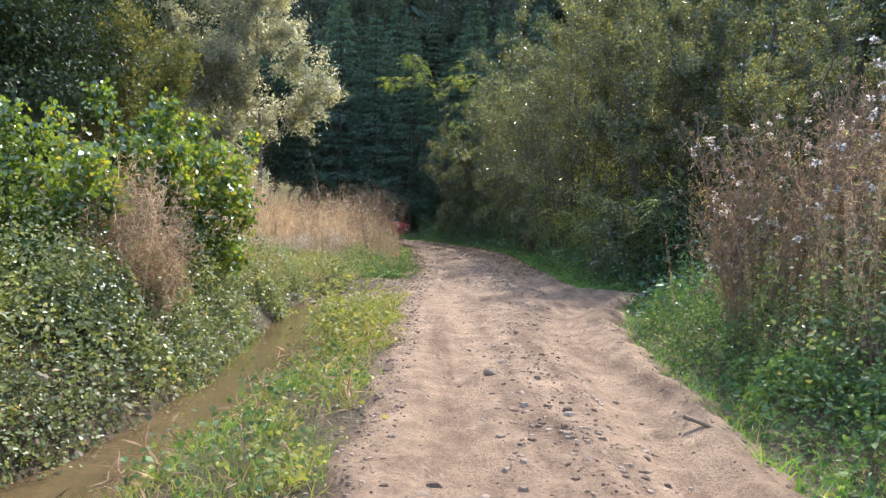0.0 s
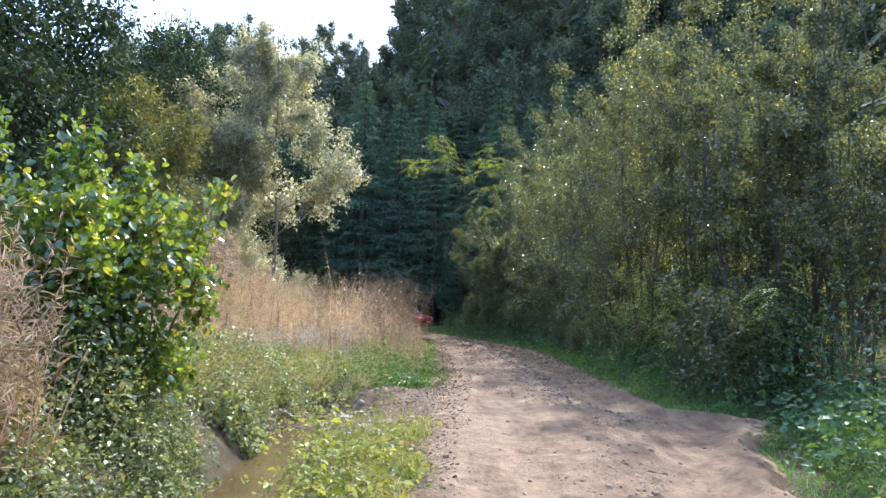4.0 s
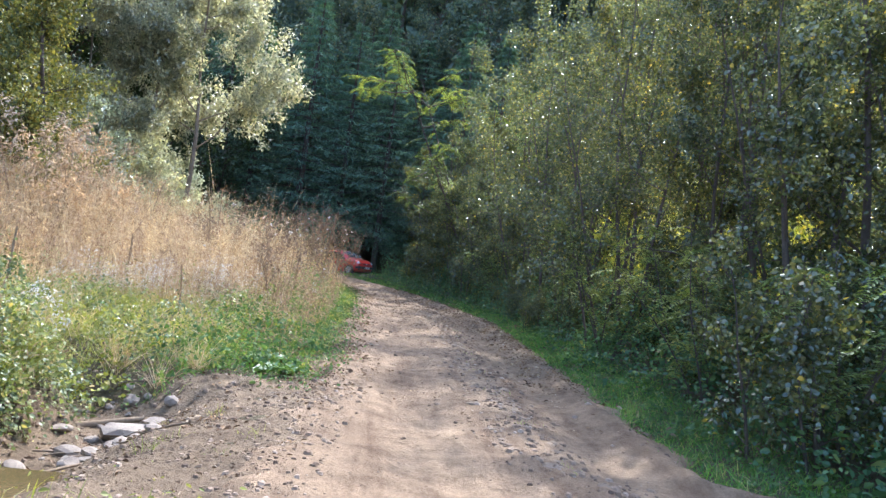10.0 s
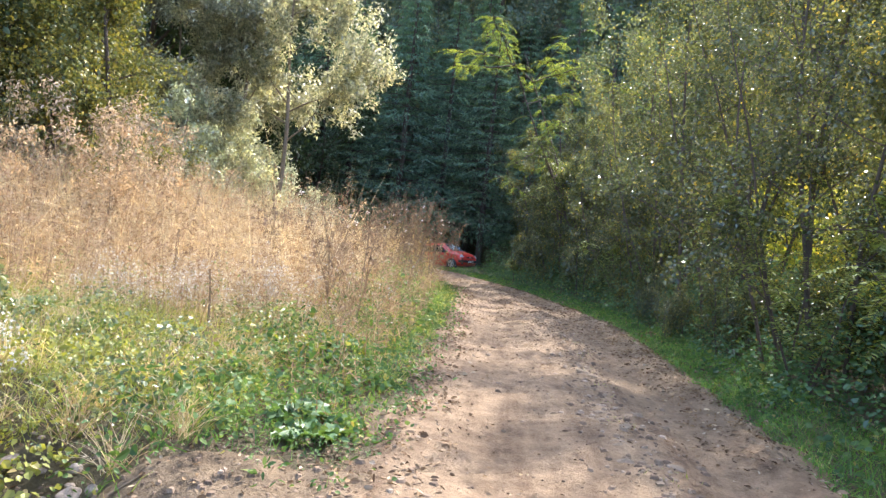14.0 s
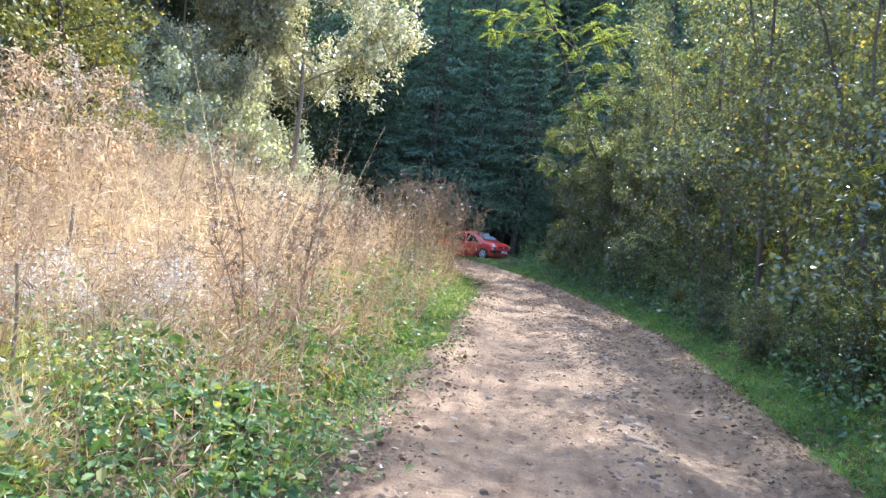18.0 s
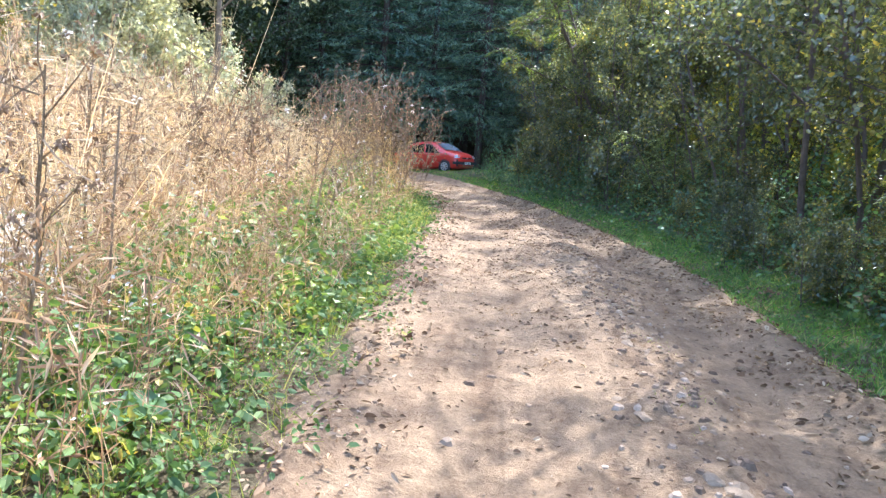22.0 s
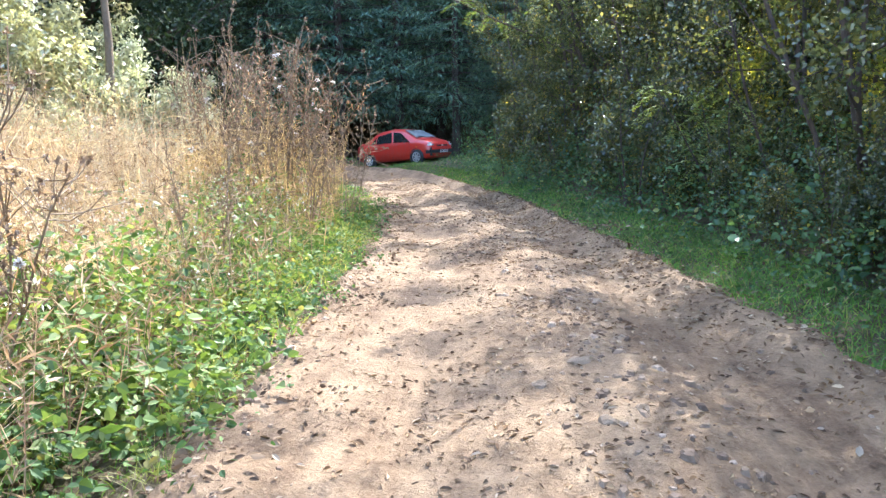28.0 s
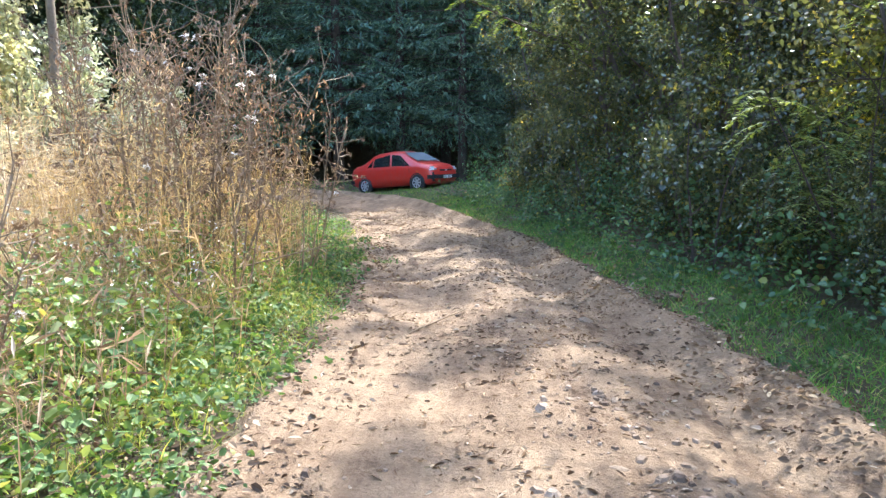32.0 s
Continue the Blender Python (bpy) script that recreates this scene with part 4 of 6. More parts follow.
x, y = scatter(rng, 3500, -11, lambda y: left_edge(y) - 1.2, 12.4, 24, lambda x, y: clear(x, y) & (wavy(x, y, 0.8, 66) > 0.1), 2.5, 2.5)
blades(g, rng, x, y, 0.4, 0.01, 0.5)
# grass by the car and the meadows on both sides
x, y = scatter(rng, 24000, -10, 4, 44, 60, lambda x, y: (x > right_edge(y)), 2.0, 2.0)
blades(g, rng, x, y, 0.15, 0.014)
x, y = scatter(rng, 16000, 7, 26, -6, 58, None, 6.0, 1.0, 5.0)
blades(pale, rng, x, y, 0.4, 0.05)
x, y = scatter(rng, 16000, -26, -4.5, -8, 44, lambda x, y: (x < -9) | (y < 12), 6.0, 5.0, 2.0)
blades(g, rng, x, y, 0.35, 0.045)
stuff("grass", g, GRASS, "green grass along the verges and on the clearing", "grass")
stuff("pale_grass", pale, GRASS_PALE, "yellowish green grass on the clearing and the meadow", "grass")

g, ivy, herb, tuft, nettle = Pile(), Pile(), Pile(), Pile(), Pile()
side = lambda y: right_edge(y) + 0.55
x, y = scatter(rng, 52000, side, lambda y: right_edge(y) + 3.2, 12.5, 50, lambda x, y: x > right_edge(y) + 0.75 + 0.25 * wavy(x, y, 1.6, 85))
cover(ivy, rng, x, y, np.clip((x - right_edge(y) - 0.4) * 1.05, 0.1, 1.3) * (1 + 0.45 * wavy(x, y, 1.3, 83)), 0.063)
x, y = scatter(rng, 4200, lambda y: right_edge(y) + 0.45, lambda y: right_edge(y) + 2.6, 11.2, 15.6, None, 0.8)
cover(ivy, rng, x, y, 0.34 + 0.12 * wavy(x, y, 1.6, 50), 0.095, 0.8, 0.3, 10)
stuff("ivy_undergrowth", ivy, LEAF_IVY, "dense dark green undergrowth beneath the trees", "undergrowth")
x, y = scatter(rng, 12000, lambda y: right_edge(y) + 0.2, lambda y: right_edge(y) + 3.0, 12, 48, lambda x, y: wavy(x, y, 1.5, 86) > -0.1)
cover(g, rng, x, y, np.clip((x - right_edge(y)) * 0.42, 0.1, 0.8) * (1 + 0.4 * wavy(x, y, 1.0, 24)), 0.06)
x, y = scatter(rng, 30000, lambda y: right_edge(y) + 0.1, lambda y: right_edge(y) + 3.0, 3, 12.5, lambda x, y: x > right_edge(y) + 0.22 + 0.25 * wavy(x, y, 1.7, 87))
cover(g, rng, x, y, np.clip((x - right_edge(y)) * 0.65, 0.1, 0.85) * (1 + 0.4 * wavy(x, y, 1.4, 88)), 0.038)
x, y = scatter(rng, 11000, lambda y: right_edge(y) + 0.1, lambda y: right_edge(y) + 1.1, 12, 44, lambda x, y: wavy(x, y, 2.3, 98) > -0.15)
cover(g, rng, x, y, np.clip((x - right_edge(y)) * 0.3, 0.08, 0.3), 0.042)
# left verge: small herbs in patches, a few broad leaves, thinning out over the edge of the road
ragged = lambda x, y: (x < left_edge(y) - 0.12 + 0.3 * wavy(x, y, 1.7, 21) + 0.1 * wavy(x, y, 6, 20))
x, y = scatter(rng, 25000, lambda y: left_edge(y) - 1.8, lambda y: left_edge(y) + 0.15, 17.0, 42, lambda x, y: ragged(x, y) & (wavy(x, y, 1.9, 27) > -0.4))
cover(g, rng, x, y, np.clip((left_edge(y) - x) * 0.34, 0.05, 0.42) * (1 + 0.6 * wavy(x, y, 1.6, 22)), 0.044)
x, y = scatter(rng, 9500, lambda y: left_edge(y) - 1.8, lambda y: left_edge(y) - 0.1, 17.2, 41, lambda x, y: ragged(x, y) & (wavy(x, y, 1.1, 23) > 0.05))
cover(g, rng, x, y, np.clip((left_edge(y) - x) * 0.4, 0.06, 0.45), 0.066)
x, y = scatter(rng, 5600, lambda y: left_edge(y) - 1.9, lambda y: left_edge(y) - 0.1, 26.0, 33.0, ragged)
cover(nettle, rng, x, y, np.clip((left_edge(y) - x) * 0.5, 0.08, 0.6) * (1 + 0.3 * wavy(x, y, 2.2, 19)), 0.066)
x, y = scatter(rng, 5000, lambda y: left_edge(y) - 1.9, lambda y: left_edge(y) - 0.15, 24.0, 29.5, lambda x, y: ragged(x, y) & (wavy(x, y, 1.3, 95) > -0.3))
cover(nettle, rng, x, y, np.clip((left_edge(y) - x) * 0.5, 0.1, 0.55) * (1 + 0.4 * wavy(x, y, 2.0, 96)), 0.076, 0.85, 0.35, 10)
x, y = scatter(rng, 6000, lambda y: left_edge(y) - 2.2, lambda y: left_edge(y) - 0.1, 17.5, 41, lambda x, y: ragged(x, y) & (wavy(x, y, 1.4, 28) > 0.1))
cover(herb, rng, x, y, np.clip((left_edge(y) - x) * 0.45, 0.08, 0.6), 0.042)
# strip by the stream
strip = lambda x, y: (x > stream_x(y) + 0.5 + 0.18 * wavy(x, y, 2.2, 32)) & (x < left_edge(y) - 0.25 + 0.25 * wavy(x, y, 1.8, 33))
x, y = scatter(rng, 5000, lambda y: stream_x(y) + 0.35, lambda y: left_edge(y), 3, 13.6, lambda x, y: strip(x, y) & (wavy(x, y, 1.6, 25) > 0.0))
cover(g, rng, x, y, np.clip(0.2 + 0.2 * wavy(x, y, 1.6, 25), 0.05, 0.5), 0.04)
x, y = scatter(rng, 6500, lambda y: stream_x(y) + 0.35, lambda y: left_edge(y), 3, 13.6, lambda x, y: strip(x, y) & (wavy(x, y, 2.1, 29) > -0.3))
cover(herb, rng, x, y, np.clip(0.16 + 0.2 * wavy(x, y, 2.1, 29), 0.04, 0.45), 0.036)
strip2 = lambda x, y: (x > stream_x(y) + 0.55 + 0.15 * wavy(x, y, 2.2, 32)) & (x < left_edge(y) - 0.15 + 0.2 * wavy(x, y, 1.8, 33))
x, y = scatter(rng, 7000, lambda y: stream_x(y) + 0.4, lambda y: left_edge(y), 8.5, 14.4, strip2)
blades(tuft, rng, x, y, 0.2 + 0.1 * wavy(x, y, 1.7, 55), 0.007, 0.6)
x, y = scatter(rng, 3000, lambda y: stream_x(y) + 0.4, lambda y: left_edge(y), 8.5, 14.4, strip2)
cover(herb, rng, x, y, 0.25 + 0.15 * wavy(x, y, 1.9, 54), 0.042)
x, y = scatter(rng, 2600, lambda y: left_edge(y) - 1.6, lambda y: left_edge(y) - 0.05, 26.5, 36, lambda x, y: wavy(x, y, 1.8, 53) > 0.15)
blades(tuft, rng, x, y, 0.3, 0.008, 0.7)
y = rng.uniform(15, 27, 160)
x = left_edge(y) + (right_edge(y) - left_edge(y)) * (0.61 + 0.05 * wavy(y, y, 0.5, 3) + rng.normal(0, 0.025, 160))
m = wavy(x, y, 2.4, 52) > 0.35
blades(tuft, rng, np.repeat(x[m], 8) + rng.normal(0, 0.04, 8 * m.sum()), np.repeat(y[m], 8) + rng.normal(0, 0.04, 8 * m.sum()), 0.07, 0.006, 0.7)
x, y = scatter(rng, 110, -6.5, lambda y: stream_x(y) - 0.5, 13.2, 19, soft=1.0)
tufts(tuft, rng, x, y, 0.55)
x, y = scatter(rng, 34, lambda y: stream_x(y) - 0.95, lambda y: stream_x(y) - 0.55, 14.6, 18.4, soft=0.4)
tufts(tuft, rng, x, y, 0.6, 110, 0.005)
x, y = scatter(rng, 60, lambda y: left_edge(y) - 1.5, lambda y: left_edge(y) - 0.15, 17.6, 36)
tufts(tuft, rng, x, y, 0.28, 40)
x, y = scatter(rng, 30, lambda y: stream_x(y) + 0.6, lambda y: left_edge(y) - 0.2, 5, 14)
tufts(tuft, rng, x, y, 0.25, 40)
x, y = scatter(rng, 14, -0.9, 0.1, 14.2, 17.4)
tufts(tuft, rng, x, y, 0.14, 22, 0.005)
x, y = scatter(rng, 3800, lambda y: left_edge(y) - 1.9, lambda y: left_edge(y) - 0.15, 30.5, 36.5, lambda x, y: wavy(x, y, 1.6, 49) > -0.3)
blades(tuft, rng, x, y, np.clip((left_edge(y) - x) * 0.7, 0.15, 0.75), 0.008, 0.6)
stuff("grass_tufts", tuft, GRASS_PALE, "yellow-green grass tufts between the stream and the track", "grass")
x, y = scatter(rng, 2600, -0.75, 0.02, 9.0, 11.9, soft=0.6)
cover(herb, rng, x, y, 0.62, 0.045)
x, y = scatter(rng, 1300, lambda y: left_edge(y) - 0.1, lambda y: left_edge(y) + 0.45, 19, 40, lambda x, y: wavy(x, y, 1.9, 63) > 0.3)
cover(g, rng, x, y, 0.05, 0.035)
x, y = scatter(rng, 5200, lambda y: left_edge(y) - 0.5, lambda y: left_edge(y) + 0.12, 17.4, 40, lambda x, y: wavy(x, y, 2.6, 93) > -0.25)
cover(g, rng, x, y, 0.1, 0.04)
x, y = scatter(rng, 70, lambda y: left_edge(y) - 1.6, lambda y: left_edge(y) - 0.3, 17.4, 36)
mounds(g, rng, x, y, 0.2, 0.28, 0.05, 80)
x, y = scatter(rng, 40, lambda y: right_edge(y) + 0.4, lambda y: right_edge(y) + 1.4, 5, 14)
mounds(g, rng, x, y, 0.28, 0.4, 0.036, 220)
stuff("undergrowth", g, LEAF_GROUND, "low nettles and herbs along both verges", "undergrowth")
# clearing
x, y = scatter(rng, 15000, -10.5, lambda y: np.where(y < 17.8, stream_x(y) - 0.35, left_edge(y) - 1.0), 12.4, 24.5, lambda x, y: wavy(x, y, 1.1, 35) > -0.25, 2.0, 2.5)
cover(herb, rng, x, y, np.clip(0.32 + 0.5 * wavy(x, y, 1.1, 35), 0.05, 0.95), 0.042)
x, y = scatter(rng, 60, -6.5, lambda y: np.where(y < 17.6, stream_x(y) - 0.6, left_edge(y) - 1.2), 13.2, 21.5, None, 1.0, 1.0)
mounds(herb, rng, x, y, 0.3, 0.4, 0.045)
x, y = scatter(rng, 40, lambda y: left_edge(y) - 2.2, lambda y: left_edge(y) - 0.5, 18, 34)
mounds(herb, rng, x, y, 0.17, 0.32, 0.04, 70)
x, y = scatter(rng, 5200, lambda y: left_edge(y) - 2.0, lambda y: left_edge(y) - 0.25, 31.0, 35.5, lambda x, y: wavy(x, y, 1.4, 48) > -0.2)
cover(nettle, rng, x, y, np.clip((left_edge(y) - x) * 0.65, 0.15, 0.8), 0.05)
stuff("nettles", nettle, LEAF_NETTLE, "broad fresh green nettles along the verge", "nettles")
stuff("herbs", herb, LEAF_HERB, "pale yellow-green herbs on the clearing and by the stream", "herbs")

g = Pile()
x, y = scatter(rng, 34000, -6.5, lambda y: stream_x(y) - 0.3, 2, 13.2, lambda x, y: x < stream_x(y) - 0.42 - 0.15 * wavy(x, y, 1.7, 36), 1.5, 1.5)
cover(g, rng, x, y, np.clip((stream_x(y) - 0.3 - x) * 1.3, 0.1, 0.85) * (1 + 0.75 * wavy(x, y, 1.5, 31)), 0.038)
x, y = scatter(rng, 18000, -10.5, lambda y: np.where(y < 17.8, stream_x(y) - 0.3, left_edge(y) - 1.0), 12.0, 24.5, lambda x, y: wavy(x, y, 0.95, 37) > 0.12, 2.0, 2.5)
cover(g, rng, x, y, np.clip(0.35 + 0.75 * wavy(x, y, 0.95, 37), 0.08, 1.1), 0.036)
x, y = scatter(rng, 36000, lambda y: stream_x(y) - 1.6, lambda y: stream_x(y) - 0.35, 3.5, 12.8, lambda x, y: x < stream_x(y) - 0.42 - 0.15 * wavy(x, y, 1.7, 36))
cover(g, rng, x, y, np.clip((stream_x(y) - 0.35 - x) * 1.4, 0.12, 0.8) * (1 + 0.75 * wavy(x, y, 2.2, 30)), 0.035)
x, y = scatter(rng, 13000, -5.5, lambda y: np.where(y < 17.6, stream_x(y) - 0.35, left_edge(y) - 1.1), 15.0, 22, lambda x, y: wavy(x, y, 1.5, 39) > 0.15, 1.5, 1.5)
cover(g, rng, x, y, np.clip(0.25 + 0.75 * wavy(x, y, 1.5, 39), 0.1, 1.0), 0.04)
x, y = scatter(rng, 7000, lambda y: stream_x(y) - 1.2, lambda y: stream_x(y) - 0.3, 14.5, 18.8, lambda x, y: wavy(x, y, 1.8, 38) > -0.3)
cover(g, rng, x, y, 0.5 + 0.3 * wavy(x, y, 1.8, 38), 0.036)
x, y = scatter(rng, 9000, lambda y: left_edge(y) - 2.2, lambda y: left_edge(y) - 0.5, 19, 38, lambda x, y: wavy(x, y, 1.2, 84) > 0.1)
cover(g, rng, x, y, np.clip((left_edge(y) - x) * 0.45, 0.1, 0.7), 0.04)
x, y = scatter(rng, 75, -6.0, lambda y: np.where(y < 17.6, stream_x(y) - 0.55, left_edge(y) - 1.2), 13.0, 21.5, None, 1.0, 1.0)
mounds(g, rng, x, y, 0.36, 0.55, 0.042, 240)
x, y = scatter(rng, 26, lambda y: stream_x(y) - 0.85, lambda y: stream_x(y) - 0.35, 13.4, 18.4, soft=0.5)
mounds(g, rng, x, y, 0.28, 0.45, 0.042, 220)
x, y = scatter(rng, 60, lambda y: stream_x(y) - 1.3, lambda y: stream_x(y) - 0.75, 4, 12.4, soft=0.5)
mounds(g, rng, x, y, 0.36, 0.65, 0.042, 380)
x, y = scatter(rng, 40, lambda y: stream_x(y) - 1.0, lambda y: stream_x(y) - 0.55, 4, 12.4, soft=0.5)
mounds(g, rng, x, y, 0.24, 0.4, 0.04, 200)
stuff("brambles", g, LEAF_BRAMBLE, "dusty green brambles on the bank of the stream", "brambles")


def dry_stand(pile, rng, x, y, tall, side=9, thick=0.007, shoot=1.0):
    """Upright dead stems with thin side shoots and chaff."""
    n = len(x)
    z = height(x, y)
    h = np.broadcast_to(tall, n) * rng.uniform(0.65, 1.15, n)
    lean = rng.normal(0, 0.17, (n, 2))
    base = np.stack([x, y, z - 0.03], 1)
    way = np.concatenate([lean, np.ones((n, 1))], 1)
    pile.add(*leaves(base, way, h, np.full(n, thick * 2), rng, fold=0.3, droop=0.03, rounded=False))
    for k in range(side):
        u = rng.uniform(0.35, 1.0, n)
        p = base + unit(way) * (h * u)[:, None]
        d = rng.normal(0, 0.6, (n, 3)) + [0, 0, 0.6]
        pile.add(*leaves(p, d, shoot * rng.uniform(0.06, 0.2, n), shoot * rng.uniform(0.005, 0.018, n), rng, rounded=False))


def field_front(y):
    return left_edge(y) - 1.0


def field_top(x, y):
    """How tall the dry growth stands: low at its edges, uneven inside."""
    out = left_edge(y) - x
    gap = 1 - 0.65 * np.exp(-((y - 31.2) / 1.7) ** 4) * (1 - smooth01(2.2, 4.2, out))
    return gap * (0.3 + 1.75 * smooth01(0.9, 2.6, out) * smooth01(20.5, 24.5, y + 0.6 * wavy(x, y, 0.8, 16)) + 0.5 * smooth01(4, 8, out) * smooth01(22, 26, y)) * (0.84 + 0.38 * wavy(x, y, 0.9, 11) + 0.3 * wavy(x, y, 2.3, 12))


g = Pile()
x, y = scatter(rng, 19000, -13, field_front, 20.5, 39.5, None, 2.5, 2.5, 0.8)
n = len(x)
h = field_top(x, y)
a = rng.uniform(0, 2 * np.pi, n)
lean = rng.uniform(0.05, 0.7, n)
base = np.stack([x, y, height(x, y) - 0.03], 1)
way = np.stack([np.cos(a) * lean, np.sin(a) * lean, np.ones(n)], 1)
size = h * rng.uniform(0.55, 1.5, n)
g.add(*strands(base, way, size, rng.uniform(0.005, 0.013, n), rng, rng.uniform(0.02, 0.5, n), 4))
for k in range(7):
    u = rng.uniform(0.55, 1.0, n)
    p = base + unit(way) * (size * u)[:, None]
    p[:, 2] -= size * 0.25 * u * u
    g.add(*leaves(p, rng.normal(0, 1, (n, 3)) + [0, 0, 0.3], rng.uniform(0.04, 0.13, n), rng.uniform(0.004, 0.016, n), rng, rounded=False))
x, y = scatter(rng, 8000, -13, field_front, 20.5, 39.5, None, 2.5, 2.5, 0.8)
n = len(x)
a = rng.uniform(0, 2 * np.pi, n)
p = np.stack([x, y, height(x, y) + field_top(x, y) * rng.uniform(0.1, 0.8, n)], 1)
g.add(*strands(p, np.stack([np.cos(a), np.sin(a), rng.uniform(-0.1, 0.4, n)], 1), rng.uniform(0.4, 1.0, n), rng.uniform(0.006, 0.014, n), rng, rng.uniform(0.1, 0.5, n), 5))
x, y = scatter(rng, 9000, -9, lambda y: left_edge(y) - 1.5, 13.5, 23, lambda x, y: clear(x, y) & (wavy(x, y, 1.3, 59) > -0.1), 2.0, 2.0)
n = len(x)
a = rng.uniform(0, 2 * np.pi, n)
lean = rng.uniform(0.1, 1.0, n)
g.add(*strands(np.stack([x, y, height(x, y) - 0.03], 1), np.stack([np.cos(a) * lean, np.sin(a) * lean, np.ones(n)], 1), rng.uniform(0.3, 0.85, n), rng.uniform(0.004, 0.01, n), rng, rng.uniform(0.2, 0.6, n), 5))
x, y = scatter(rng, 70, -6.5, lambda y: np.where(y < 17.6, stream_x(y) - 0.5, left_edge(y) - 1.2), 13.4, 22)
tufts(g, rng, x, y, 0.6, 70)
x, y = scatter(rng, 40, lambda y: left_edge(y) - 2.4, lambda y: left_edge(y) - 0.9, 21, 34)
tufts(g, rng, x, y, 0.8, 80)
stuff("dry_grass", g, GRASS_DRY, "tall tangled golden dry grass filling the field", "dry grass")
g = Pile()
x, y = scatter(rng, 1700, -11, lambda y: left_edge(y) - 0.8, 21, 38, None, 2.0, 2.0)
dry_stand(g, rng, x, y, field_top(x, y) * 1.05, 15, 0.0045)
x, y = scatter(rng, 190, lambda y: left_edge(y) - 2.4, lambda y: left_edge(y) - 0.6, 33.6, 37.2)
dry_stand(g, rng, x, y, 1.5 + 0.6 * wavy(x, y, 1.4, 41), 16, 0.005)
x, y = scatter(rng, 620, -8.5, lambda y: left_edge(y) - 1.5, 20.0, 23.4, None, 0.8, 1.5, 0.4)
dry_stand(g, rng, x, y, 1.35 + 0.5 * wavy(x, y, 1.1, 72), 20, 0.0035, 0.8)
x, y = scatter(rng, 480, -11.5, -5, 22, 34, None, 2.0, 1.5, 1.5)
dry_stand(g, rng, x, y, 2.4 + 0.5 * wavy(x, y, 0.6, 71), 22, 0.006)
x, y = scatter(rng, 110, -2.75, -1.95, 8.8, 10.2, None, 0.3)
dry_stand(g, rng, x, y, 1.2, 22, 0.006)
x, y = scatter(rng, 300, 5.3, 8.4, 12.4, 16.0, None, 0.8, 0.5)
dry_stand(g, rng, x, y, 1.6 + 0.5 * wavy(x, y, 1.3, 99), 34, 0.004, 0.45)
x, y = scatter(rng, 420, lambda y: left_edge(y) - 1.8, lambda y: left_edge(y) - 0.4, 19.5, 37)
dry_stand(g, rng, x, y, 0.85 + 0.3 * wavy(x, y, 1.4, 68), 11, 0.0035)
x, y = scatter(rng, 2000, -9, -1.2, 13, 23.5, lambda x, y: x < stream_x(y) - 0.4, 2.0, 1.5)
dry_stand(g, rng, x, y, 0.7 + 0.35 * wavy(x, y, 0.8, 67), 12, 0.003, 0.8)
x, y = scatter(rng, 170, lambda y: stream_x(y) + 0.55, lambda y: left_edge(y) - 0.1, 4, 13.5)
dry_stand(g, rng, x, y, 0.3, 6, 0.002)
x, y = scatter(rng, 150, lambda y: left_edge(y) - 2.8, lambda y: left_edge(y) - 0.6, 19, 24.5)
dry_stand(g, rng, x, y, 0.75, 5, 0.004, 0.6)
x, y = scatter(rng, 240, lambda y: left_edge(y) - 1.3, lambda y: left_edge(y) - 0.4, 18, 30)
dry_stand(g, rng, x, y, 0.5, 12, 0.003, 0.7)
x, y = scatter(rng, 380, lambda y: left_edge(y) - 2.3, lambda y: left_edge(y) - 0.8, 21.5, 29.0, None, 1.5, 0.5, 0.4)
dry_stand(g, rng, x, y, 1.25 + 0.35 * wavy(x, y, 1.5, 58), 24, 0.0035, 0.7)
x, y = scatter(rng, 60, -2.75, -1.95, 8.8, 10.2, None, 0.3)
dry_stand(g, rng, x, y, 1.5, 40, 0.004, 0.6)
stuff("dry_weeds", g, WEED_BROWN, "standing reddish brown dead weeds in the field", "dry weeds")

g = Pile()
x, y = scatter(rng, 620, 3.4, 6.9, 6.0, 10.3, None, 1.0, 0.5, 0.6)
dry_stand(g, rng, x, y, 1.45 + 0.3 * wavy(x, y, 1.2, 69) + 0.85 * np.clip(x - 3.3, 0, 1.3), 130, 0.002, 0.32)
x, y = scatter(rng, 110, -2.8, -1.95, 8.8, 10.2, None, 0.3, 0.3)
dry_stand(g, rng, x, y, 1.45, 34, 0.004, 0.7)
stuff("faded_weeds", g, WEED_PALE, "faded pinkish brown dead weeds beside the track", "dry weeds")
g = Pile()
x, y = scatter(rng, 330, lambda y: left_edge(y) - 2.6, lambda y: left_edge(y) - 0.6, 32.5, 37.6, None, 1.0, 0.5)
dry_stand(g, rng, x, y, 1.5 + 0.45 * wavy(x, y, 1.4, 41), 30, 0.004, 0.6)
stuff("straw_weeds", g, GRASS_STRAW, "tall straw-coloured dead weeds clumped beside the track", "dry weeds")

# bushes by the start of the walk
near_alder = tree("alder_bush", 91, 2.35, 0.018, LEAF_ALDER, BARK, 7800, (0.07, 0.056), 0.08, "leafy green alder bush on the stream bank", "bush", "alder bushes by the stream", stems=8, first=0.06, reach=0.24, limbs=72, twigs=3, flare=0.4)
stand(near_alder, -3.15, 11.6, 180, 1.12)
for x, y, t, k in [(-3.25, 9.2, 110, 0.88), (-4.1, 8.0, 300, 0.85), (-4.3, 10.6, 60, 0.8), (-2.72, 11.8, 40, 1.02)]:
    copy_at(near_alder, x, y, t, k)


